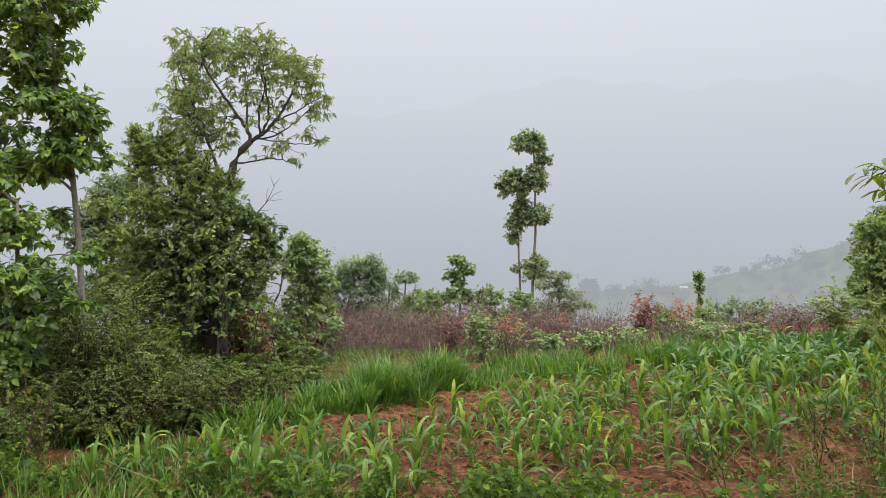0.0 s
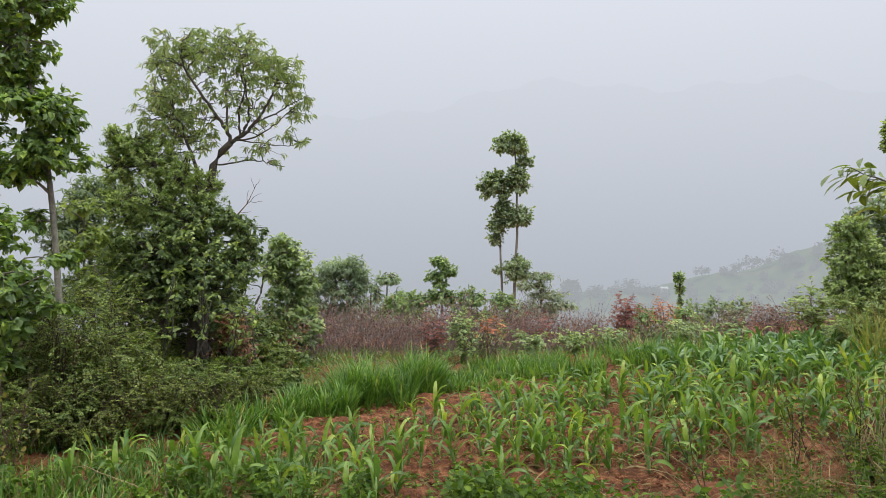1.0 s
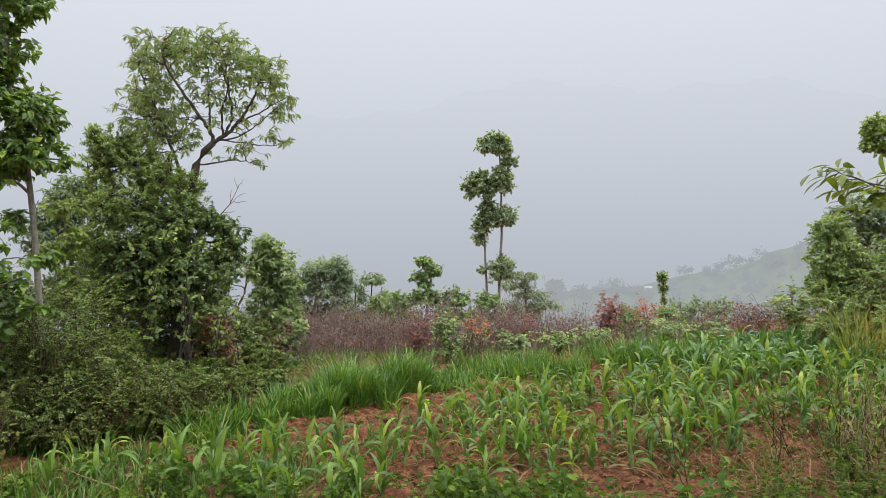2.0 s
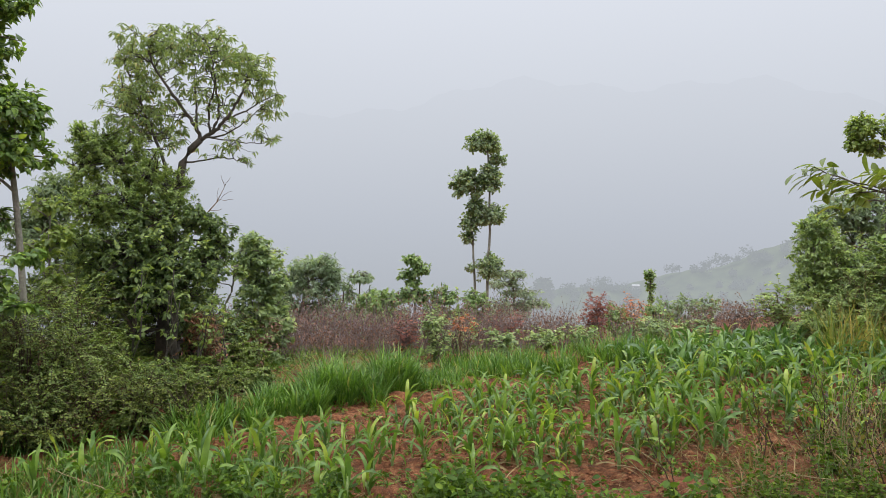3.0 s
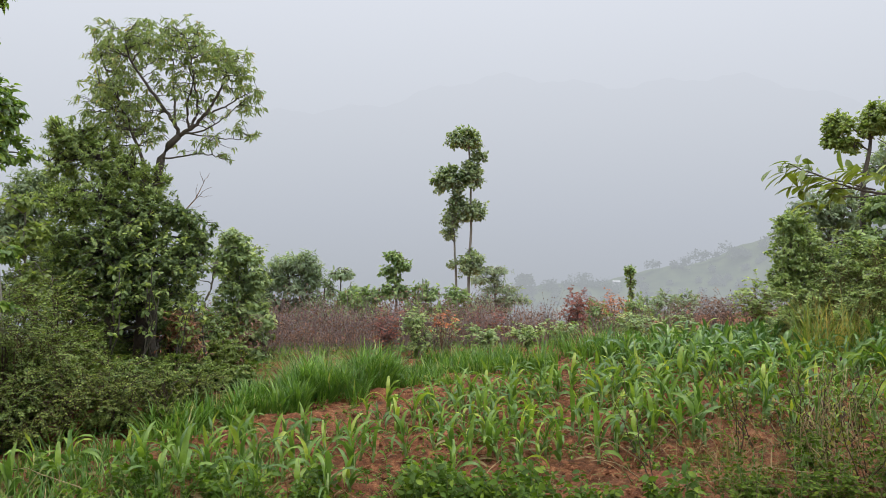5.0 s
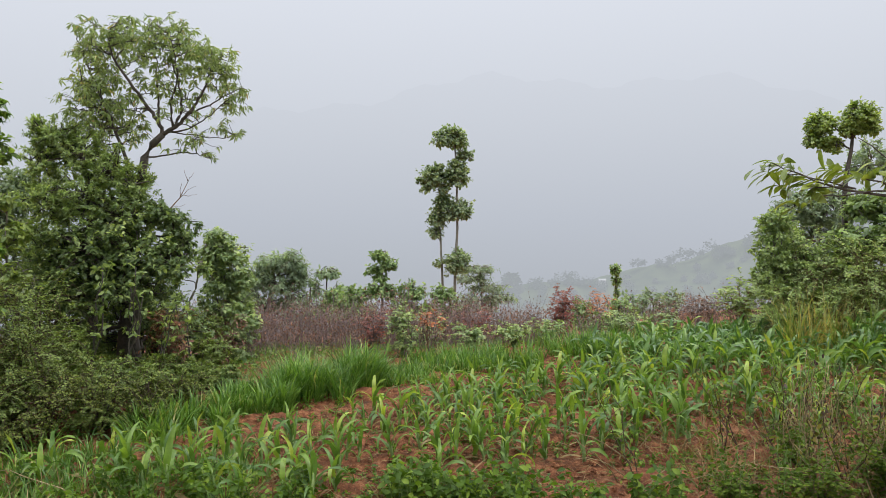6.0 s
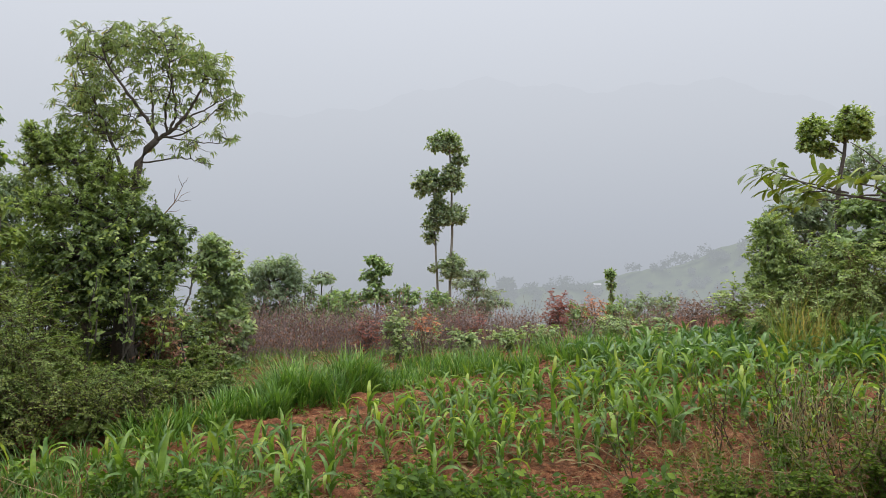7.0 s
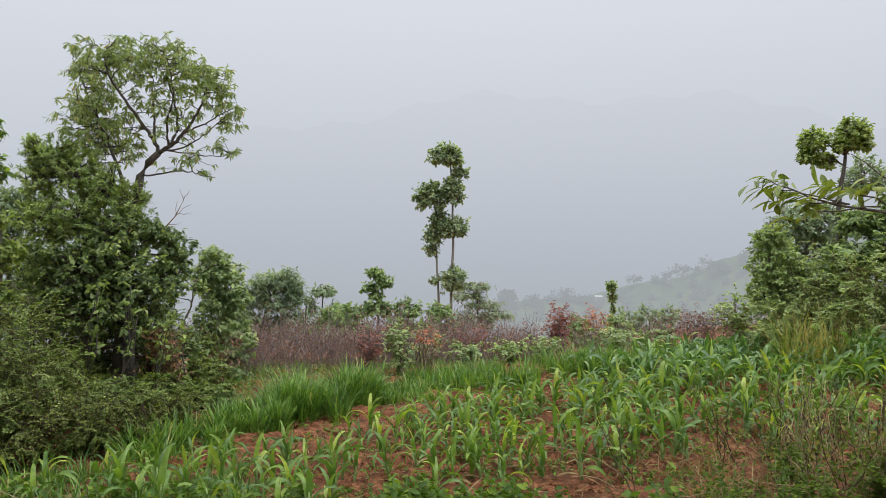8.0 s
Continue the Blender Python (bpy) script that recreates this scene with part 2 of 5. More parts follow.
# ---- mesh helpers ----
def tri_mesh(name, verts, tris, mat, smooth=True):
    me = bpy.data.meshes.new(name)
    verts, tris = np.asarray(verts, np.float32), np.asarray(tris, np.int32)
    me.vertices.add(len(verts))
    me.vertices.foreach_set("co", verts.ravel())
    me.loops.add(tris.size)
    me.loops.foreach_set("vertex_index", tris.ravel())
    me.polygons.add(len(tris))
    me.polygons.foreach_set("loop_start", np.arange(0, tris.size, 3, dtype=np.int32))
    me.polygons.foreach_set("use_smooth", np.full(len(tris), smooth))
    me.materials.append(mat)
    me.update(calc_edges=True)
    me.validate()
    return me


def part(name, geo, mat, parent=None, label="", smooth=True):
    """One mesh object from (verts, tris), under a thing or a part."""
    ob = new(name, tri_mesh(name, geo[0], geo[1], mat, smooth))
    if parent is not None:
        ob.parent = parent
    if label:
        ob["label"] = label
    return ob


def joined(geos):
    vs, ts, n = [], [], 0
    for v, t in geos:
        vs.append(np.asarray(v, float).reshape(-1, 3))
        ts.append(np.asarray(t, int).reshape(-1, 3) + n)
        n += len(vs[-1])
    return np.concatenate(vs), np.concatenate(ts)


def unit(a):
    return a / (np.linalg.norm(a, axis=-1, keepdims=True) + 1e-9)


def tube(path, radii, sides=6):
    """A tapered tube along a path, with closed ends."""
    path = np.asarray(path, float)
    n = len(path)
    radii = np.broadcast_to(np.asarray(radii, float), (n,)) if np.ndim(radii) else np.full(n, radii)
    tan = unit(np.gradient(path, axis=0))
    ref = np.where(np.abs(tan[:, 2:3]) > 0.9, np.array([[1.0, 0, 0]]), np.array([[0, 0, 1.0]]))
    a = unit(np.cross(tan, ref))
    b = np.cross(tan, a)
    ang = np.arange(sides) * 2 * math.pi / sides
    ring = path[:, None] + radii[:, None, None] * (np.cos(ang)[None, :, None] * a[:, None] + np.sin(ang)[None, :, None] * b[:, None])
    v = np.concatenate([ring.reshape(-1, 3), path[:1], path[-1:]])
    t = []
    for i in range(n - 1):
        for j in range(sides):
            p, q = i * sides + j, i * sides + (j + 1) % sides
            t += [(p, q, q + sides), (p, q + sides, p + sides)]
    e = (n - 1) * sides
    for j in range(sides):
        t += [(n * sides, (j + 1) % sides, j), (n * sides + 1, e + j, e + (j + 1) % sides)]
    return v, np.array(t)


def bent(a, b, sag=0.1, n=6, rng=None, wob=0.0):
    """A gently curved path from a to b that first rises (sag > 0)."""
    a, b = np.asarray(a, float), np.asarray(b, float)
    s = np.linspace(0, 1, n)[:, None]
    p = a + (b - a) * s
    p[:, 2] += sag * np.linalg.norm(b - a) * (4 * s * (1 - s))[:, 0]
    if rng is not None and wob:
        p[1:-1] += rng.normal(0, wob * np.linalg.norm(b - a), (n - 2, 3))
    return p


def leaf_shape(width, stations=((0.3, 0.9), (0.62, 0.85)), fold=0.25, droop=0.25):
    """A unit leaf along +y with a folded midrib and a drooping tip; width is its greatest width."""
    v, t = [(0, 0, 0)], []
    for s, w in stations:
        z = -droop * s * s
        v += [(-0.5 * width * w, s, z + fold * width * w * 0.5), (0, s, z), (0.5 * width * w, s, z + fold * width * w * 0.5)]
    v.append((0, 1, -droop))
    t += [(0, 2, 1), (0, 3, 2)]
    k = len(stations)
    for i in range(k - 1):
        p = 1 + 3 * i
        t += [(p, p + 1, p + 4), (p, p + 4, p + 3), (p + 1, p + 2, p + 5), (p + 1, p + 5, p + 4)]
    p, e = 1 + 3 * (k - 1), 1 + 3 * k
    t += [(p, p + 1, e), (p + 1, p + 2, e)]
    return np.array(v, float), np.array(t, int)


OVATE = leaf_shape(0.55)
HEART = leaf_shape(0.72, ((0.06, 0.6), (0.26, 1.0), (0.52, 0.82), (0.78, 0.4)), 0.28, 0.35)
LANCE = leaf_shape(0.22, ((0.25, 0.85), (0.6, 1.0)), 0.3, 0.5)
LONGLEAF = leaf_shape(0.33, ((0.12, 0.3), (0.35, 0.72), (0.62, 1.0), (0.82, 0.8)), 0.3, 0.3)
OBLONG = leaf_shape(0.36, ((0.3, 0.7), (0.7, 1.0)), 0.2, 0.2)
SIMPLE = leaf_shape(0.55, ((0.45, 1.0),), 0.25, 0.2)
ROUND = leaf_shape(0.62, ((0.6, 1.0),), 0.2, 0.2)
NARROW = leaf_shape(0.34, ((0.5, 1.0),), 0.3, 0.35)
SPATULA = leaf_shape(0.36, ((0.62, 1.0),), 0.2, 0.2)
SPECK = (np.array([(0, 0, 0), (-0.3, 0.5, 0.05), (0.3, 0.5, 0.05), (0, 1, -0.15)], float), np.array([(0, 3, 1), (0, 2, 3)]))
LONGBLADE = leaf_shape(0.03, ((0.25, 1.0), (0.5, 0.95), (0.7, 0.75), (0.87, 0.45)), 0.4, 0.75)
BLADE = leaf_shape(0.028, ((0.25, 1.0), (0.5, 0.95), (0.7, 0.75), (0.87, 0.45)), 0.4, 0.6)


def leaves(points, ways, sizes, shape, rng, flat=0.6, out=None):
    """Leaves at points that lie along ways; flat: how far their faces turn up to the sky; out: ways out of the crown, to which they turn too."""
    v0, t0 = shape
    d = unit(np.asarray(ways, float))
    up = unit(np.array([0, 0, 1.0]) * flat + rng.normal(0, 0.45, d.shape) + (0 if out is None else out))
    side = unit(np.cross(d, up))
    nor = np.cross(side, d)
    p, s = np.asarray(points, float), np.asarray(sizes, float)[:, None, None]
    v = p[:, None] + s * (v0[None, :, 0:1] * side[:, None] + v0[None, :, 1:2] * d[:, None] + v0[None, :, 2:3] * nor[:, None])
    t = t0[None] + (np.arange(len(p)) * len(v0))[:, None, None]
    return v.reshape(-1, 3), t.reshape(-1, 3)


def sprigs(tips, ways, per, size, shape, rng, spread=0.8, hang=0.15, reach=0.6, flat=0.6):
    """per leaves around each twig tip."""
    tips, ways = np.repeat(tips, per, 0), np.repeat(unit(ways), per, 0)
    n = len(tips)
    sz = size * rng.uniform(0.6, 1.15, n)
    d = unit(ways * (1 - spread * 0.5) + rng.normal(0, spread, (n, 3)) * [1, 1, 0.7] - [0, 0, hang])
    p = tips - ways * (rng.uniform(0, reach, n) * size * 2)[:, None] + rng.normal(0, size * 0.12, (n, 3))
    return leaves(p, d, sz, shape, rng, flat, 0.8 * ways)


def shell(center, radii, n, rng, hollow=0.55, low=-0.8):
    """n points and outward ways in the outer shell of a lumpy ellipsoid."""
    d = unit(rng.normal(0, 1, (n * 2, 3)))
    d = d[d[:, 2] > low][:n]
    r = rng.uniform(hollow ** 3, 1, len(d)) ** (1 / 3)
    if n >= 120:
        r = r * np.where(rng.uniform(0, 1, len(d)) < 0.06, rng.uniform(1.05, 1.2, len(d)), 1.0)
    lump = np.array([1.0 + 0.4 * noise.noise(Vector(q * 1.9) + Vector(center)) for q in d])
    return np.asarray(center) + d * np.asarray(radii) * (r * lump)[:, None], d


def ground_z(x, y):
    """Height of the ground: a field with a slight rise to the right, then a slope down into the valley."""
    x, y = np.asarray(x, float), np.asarray(y, float)
    z = 0.045 * np.clip(x - 2.5, 0, 30)
    s = y - (11.3 + 0.12 * np.clip(x, -40, 40))
    z = z - 0.13 * np.clip(s, 0, 22) - 0.42 * np.clip(s - 22, 0, 1400)
    b = np.clip((3.6 - y) / 1.6, 0, 1)
    return z + 0.4 * b * b * (3 - 2 * b)


def tree(name, label, base, trunk, crowns, mat, bark, seed, size=0.1, per=7, girth=0.06, category="tree", shape=OVATE, hang=0.15, spread=0.8, hollow=0.55, twig=0.006, flat=0.95, low=-0.8):
    """A tree or large shrub: trunk through the points, a limb to each crown lump (centre, radii, number of sprigs), twigs and leaves."""
    rng = np.random.default_rng(seed)
    top = tagged(new(name), label, category)
    top.location = base
    o = np.asarray(base, float)
    tr = np.asarray(trunk, float) - o
    rad = np.linspace(girth, girth * 0.4, len(tr))
    fine = np.concatenate([np.array([tr[i] + (tr[i + 1] - tr[i]) * s for s in (0, 0.25, 0.5, 0.75)]) for i in range(len(tr) - 1)] + [tr[-1:]])
    fine[1:-1] += rng.normal(0, girth * 0.12, (len(fine) - 2, 3))
    part("trunk", tube(fine, np.interp(np.linspace(0, 1, len(fine)), np.linspace(0, 1, len(rad)), rad), 9), bark, top)
    leaf_geo, twig_geo = [], []
    for c, r, n in crowns:
        c = np.asarray(c, float) - o
        below = [i for i in range(len(fine)) if fine[i][2] < c[2] + 0.02] or [0]
        k = min(below, key=lambda i: np.linalg.norm(fine[i] - c + [0, 0, 0.25 * np.linalg.norm(r)]))
        if np.linalg.norm(fine[k] - c) > 0.12:
            part("limb", tube(bent(fine[k], c, 0.08, 7, rng, 0.03), np.linspace(min(girth * 0.5, 0.07 * sum(r) / 3), min(girth * 0.2, 0.03 * sum(r) / 3), 7), 6), bark, top)
        pts, ways = shell(c, r, n, rng, hollow, low)
        leaf_geo.append(sprigs(pts, ways + [0, 0, 0.25], per, size, shape, rng, spread, hang, flat=flat))
        for p in pts[::3]:
            twig_geo.append(tube(bent(c * 0.75 + p * 0.25 + rng.normal(0, 0.05, 3), p, 0.05, 4), [twig * 1.6, twig * 1.2, twig, twig * 0.5], 4))
    tagged(part("branchwork", joined(twig_geo), bark, top), kind="stuff")
    tagged(part("crown", joined(leaf_geo), mat, top), kind="stuff")
    return top


# ---- the large structure: ground, mist, hill ----
def ground():
    rr = np.concatenate([np.linspace(0.15, 3.5, 16)[:-1], np.linspace(3.5, 13, 190)[:-1], np.linspace(13, 45, 70)[:-1], np.geomspace(45, 1500, 40)])
    fan = np.radians(np.concatenate([np.linspace(-42, 42, 330), np.linspace(42, 318, 70)[1:-1]]))
    r, a = np.meshgrid(rr, fan, indexing="ij")
    x, y = r * np.sin(a), r * np.cos(a)
    z = ground_z(x, y)
    rough = np.array([noise.fractal(Vector((px * 2.2, py * 2.2, 0)), 0.9, 2.1, 5) for px, py in zip(x.ravel(), y.ravel())]).reshape(x.shape)
    lumps = np.array([noise.fractal(Vector((px * 9.0, py * 9.0, 7)), 0.8, 2.2, 3) if pr < 14 else 0.0 for px, py, pr in zip(x.ravel(), y.ravel(), r.ravel())]).reshape(x.shape)
    ridge = 0.03 * np.sin((y - 0.35 * x) * 2 * math.pi / 0.62)
    z = z + np.where(r < 45, 0.06 * rough, 0) + np.where((r < 14) & (y > 3.5), ridge + 0.018 * lumps, 0)
    n, m = r.shape
    v = np.concatenate([np.stack([x, y, z], -1).reshape(-1, 3), [[0, 0, 0.4]]])
    i, j = np.meshgrid(np.arange(n - 1), np.arange(m), indexing="ij")
    p, q = i * m + j, i * m + (j + 1) % m
    t = np.concatenate([np.stack([p, q, q + m], -1).reshape(-1, 3), np.stack([p, q + m, p + m], -1).reshape(-1, 3)])
    c = np.stack([np.full(m, n * m), (np.arange(m) + 1) % m, np.arange(m)], -1)
    tagged(part("ground", (v, np.concatenate([t, c])[:, ::-1]), SOIL), "wet red-brown tilled soil sloping away into a valley", "ground", kind="structure")


ground()


def mist():
    """A ring glowing in the sky's colours, added as the mist that closes the valley off, far behind everything."""
    m, nt, bsdf, out = material("valley_mist_glow")
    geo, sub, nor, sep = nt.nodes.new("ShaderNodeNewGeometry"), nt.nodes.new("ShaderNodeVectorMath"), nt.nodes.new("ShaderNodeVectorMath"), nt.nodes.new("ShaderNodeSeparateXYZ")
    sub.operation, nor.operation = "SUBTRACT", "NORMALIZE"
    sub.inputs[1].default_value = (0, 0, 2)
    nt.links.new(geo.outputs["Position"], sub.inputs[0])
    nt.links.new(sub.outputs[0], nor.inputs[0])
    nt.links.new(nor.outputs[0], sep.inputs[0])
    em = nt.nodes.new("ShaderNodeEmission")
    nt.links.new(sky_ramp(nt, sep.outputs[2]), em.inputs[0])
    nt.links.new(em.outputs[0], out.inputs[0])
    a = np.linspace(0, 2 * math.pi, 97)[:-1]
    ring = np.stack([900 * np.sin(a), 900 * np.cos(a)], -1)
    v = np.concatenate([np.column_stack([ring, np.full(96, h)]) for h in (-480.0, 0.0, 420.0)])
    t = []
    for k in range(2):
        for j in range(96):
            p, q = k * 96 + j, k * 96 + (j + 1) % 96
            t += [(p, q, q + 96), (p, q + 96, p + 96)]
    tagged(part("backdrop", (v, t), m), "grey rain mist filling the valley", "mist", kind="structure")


mist()


def hill_z(x, y):
    top = -41 + 0.235 * x + 1.2 * np.sin(x * 0.05) + 1.0 * np.sin(x * 0.14 + 1)
    d = y - (348 - 0.25 * x)
    return top - np.where(d < 0, 0.32, 0.2) * np.abs(d)


def hill():
    x, y = np.meshgrid(np.linspace(-40, 380, 150), np.linspace(110, 520, 110), indexing="ij")
    z = hill_z(x, y)
    z += np.array([noise.fractal(Vector((a * 0.04, b * 0.04, 3)), 0.9, 2, 4) for a, b in zip(x.ravel(), y.ravel())]).reshape(x.shape) * 2.0
    n, m = x.shape
    i, j = np.meshgrid(np.arange(n - 1), np.arange(m - 1), indexing="ij")
    p = i * m + j
    t = np.concatenate([np.stack([p, p + m, p + m + 1], -1).reshape(-1, 3), np.stack([p, p + m + 1, p + 1], -1).reshape(-1, 3)])
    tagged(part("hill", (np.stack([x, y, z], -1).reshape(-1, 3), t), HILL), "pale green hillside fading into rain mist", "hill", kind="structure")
    rng = np.random.default_rng(5)
    geo = []
    for k in range(520):
        px = rng.uniform(10, 260)
        off = rng.uniform(-110, -2) if k % 6 else rng.uniform(-8, 3)
        py = 348 - 0.25 * px + off
        h = rng.uniform(1.8, 4.6) if k % 12 else rng.uniform(4, 6.5)
        c = np.array([px, py, float(hill_z(px, py)) + h * 0.45])
        pts, ways = shell(c, (h * 0.62, h * 0.62, h * 0.55), 44, rng, 0.3)
        geo.append(sprigs(pts, ways, 4, 0.95, SPECK, rng))
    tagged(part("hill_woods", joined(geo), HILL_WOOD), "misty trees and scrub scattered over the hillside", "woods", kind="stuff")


hill()


def mountain():
    """The far side of the valley, all but lost in mist that is painted as a dimmed sky-coloured glow."""
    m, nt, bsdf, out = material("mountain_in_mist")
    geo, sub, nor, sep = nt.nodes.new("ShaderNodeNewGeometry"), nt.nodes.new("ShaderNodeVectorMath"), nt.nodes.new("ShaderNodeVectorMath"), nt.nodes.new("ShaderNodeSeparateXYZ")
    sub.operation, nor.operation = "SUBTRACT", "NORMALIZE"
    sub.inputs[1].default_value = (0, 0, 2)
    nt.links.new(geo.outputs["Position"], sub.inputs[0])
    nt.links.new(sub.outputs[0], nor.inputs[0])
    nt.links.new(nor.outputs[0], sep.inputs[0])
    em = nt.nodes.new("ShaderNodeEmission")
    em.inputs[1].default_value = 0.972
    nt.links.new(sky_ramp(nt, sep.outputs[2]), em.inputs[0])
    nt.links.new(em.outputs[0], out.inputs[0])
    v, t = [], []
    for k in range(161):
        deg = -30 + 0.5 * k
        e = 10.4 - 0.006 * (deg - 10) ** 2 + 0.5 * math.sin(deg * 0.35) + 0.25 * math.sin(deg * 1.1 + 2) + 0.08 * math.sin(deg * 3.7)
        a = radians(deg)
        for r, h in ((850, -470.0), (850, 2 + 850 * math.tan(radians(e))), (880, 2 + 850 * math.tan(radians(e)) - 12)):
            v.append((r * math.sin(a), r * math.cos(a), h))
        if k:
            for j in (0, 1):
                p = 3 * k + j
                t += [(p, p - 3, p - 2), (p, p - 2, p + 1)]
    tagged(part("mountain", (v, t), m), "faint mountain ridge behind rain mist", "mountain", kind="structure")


mountain()


# ---- trees on the left ----
tree("broadleaf_tree", "broad heart-leaved tree with a slim grey trunk beside the thicket", (-4.1, 7.28, 0), [(-4.14, 7.28, -0.1), (-4.19, 7.28, 1.5), (-4.27, 7.28, 2.6), (-4.4, 7.2, 3.4), (-4.5, 7.2, 4.7)],
     [((-4.15, 7.15, 3.1), (0.27, 0.4, 0.27), 94), ((-4.25, 7.2, 2.75), (0.38, 0.45, 0.3), 122), ((-4.55, 7.15, 3.3), (0.38, 0.45, 0.35), 130), ((-4.62, 7.15, 3.75), (0.45, 0.5, 0.35), 137), ((-4.4, 7.15, 4.15), (0.42, 0.5, 0.3), 122), ((-4.32, 7.2, 4.6), (0.42, 0.5, 0.3), 86), ((-4.92, 7.1, 2.75), (0.45, 0.45, 0.55), 122), ((-4.5, 7.15, 2.55), (0.3, 0.35, 0.2), 70), ((-4.36, 7.2, 2.05), (0.13, 0.15, 0.16), 16), ((-5.04, 7.1, 4.3), (0.5, 0.45, 0.5), 70)],
     LEAF_BIG, BARK_PALE, 11, 0.085, 10, 0.038, shape=HEART, hang=0.4, hollow=0.3, flat=1.1)
tree("broadleaf_sapling", "leafy broad-leaved sapling beside the thicket", (-4.35, 6.45, 0), [(-4.35, 6.45, -0.1), (-4.33, 6.45, 1.0), (-4.3, 6.45, 2.2)],
     [((-4.35, 6.4, 1.95), (0.34, 0.38, 0.28), 101), ((-4.15, 6.35, 1.5), (0.36, 0.38, 0.26), 115), ((-4.2, 6.35, 1.15), (0.36, 0.32, 0.26), 108), ((-4.35, 6.35, 0.8), (0.34, 0.32, 0.25), 79), ((-4.6, 6.4, 2.35), (0.32, 0.32, 0.3), 65), ((-3.75, 6.6, 1.72), (0.16, 0.2, 0.08), 17), ((-3.8, 6.5, 1.3), (0.2, 0.2, 0.1), 24)],
     LEAF_BIG, BARK, 12, 0.085, 9, 0.035, shape=HEART, hang=0.4, hollow=0.3, flat=1.1)


def lance_tree():
    """The tall tree with a flat, airy crown on a dark forked stem; drooping leaf whorls sit at the twig ends."""
    rng = np.random.default_rng(21)
    top = tagged(new("lance_leaved_tree"), "tall dark-stemmed tree with an airy crown of drooping lance leaves", "tree")
    o = np.array([-3.75, 9.5, 0])
    top.location = o
    trunk = np.array([(-3.75, 9.5, -0.1), (-3.65, 9.5, 1.0), (-3.52, 9.5, 2.0), (-3.44, 9.5, 2.55), (-3.4, 9.5, 2.78), (-3.3, 9.5, 2.95), (-3.17, 9.5, 3.07)]) - o
    part("trunk", tube(trunk, [0.085, 0.075, 0.062, 0.055, 0.05, 0.045, 0.04], 9), BARK_DARK, top)
    limbs = [
        ([(-3.17, 9.5, 3.07), (-3.2, 9.48, 3.2), (-3.35, 9.42, 3.43), (-3.56, 9.36, 3.75), (-3.74, 9.36, 4.05), (-3.78, 9.4, 4.28)], 0.028),
        ([(-3.21, 9.48, 3.24), (-3.25, 9.6, 3.48), (-3.29, 9.66, 3.72), (-3.3, 9.7, 3.95), (-3.24, 9.72, 4.22)], 0.017),
        ([(-3.17, 9.5, 3.07), (-3.0, 9.52, 3.18), (-2.84, 9.5, 3.34), (-2.7, 9.52, 3.55), (-2.6, 9.5, 3.78), (-2.52, 9.48, 3.98)], 0.028),
        ([(-3.03, 9.52, 3.16), (-2.96, 9.6, 3.38), (-2.98, 9.62, 3.66), (-3.06, 9.62, 3.95), (-3.1, 9.6, 4.25)], 0.02),
        ([(-3.05, 9.52, 3.14), (-3.02, 9.36, 3.42), (-2.9, 9.28, 3.7), (-2.92, 9.22, 4.0), (-2.96, 9.2, 4.2)], 0.017),
        ([(-2.86, 9.5, 3.32), (-2.6, 9.44, 3.4), (-2.42, 9.42, 3.52), (-2.2, 9.42, 3.62)], 0.013),
        ([(-3.1, 9.5, 3.1), (-2.85, 9.45, 3.12), (-2.6, 9.4, 3.26), (-2.38, 9.38, 3.44)], 0.013),
        ([(-3.06, 9.5, 3.1), (-2.72, 9.55, 3.05), (-2.46, 9.58, 3.03), (-2.26, 9.56, 3.06)], 0.009),
        ([(-3.4, 9.5, 2.8), (-3.2, 9.45, 2.79), (-2.9, 9.42, 2.84), (-2.72, 9.4, 2.83), (-2.62, 9.4, 2.78)], 0.013),
        ([(-3.52, 9.5, 2.3), (-3.62, 9.45, 2.8), (-3.78, 9.4, 3.3), (-3.98, 9.4, 3.75), (-4.1, 9.42, 4.05)], 0.026),
        ([(-3.7, 9.42, 3.1), (-3.9, 9.5, 3.3), (-4.12, 9.55, 3.5), (-4.25, 9.55, 3.62)], 0.014),
    ]
    twigs, nodes = [], []
    for pts, r in limbs:
        p = np.array(pts) - o
        u = np.linspace(0, 1, 4 * len(p))
        path = np.stack([np.interp(u, np.linspace(0, 1, len(p)), p[:, k]) for k in range(3)], -1)
        path[1:-1] = (path[:-2] + 2 * path[1:-1] + path[2:]) / 4
        path[2:-1] += rng.normal(0, 0.007, (len(path) - 3, 3))
        part("limb", tube(path, np.linspace(r, r * 0.3, len(path)), 7), BARK_DARK, top)
        nodes += list(path[len(path) // 3:])
    nodes = np.array(nodes)
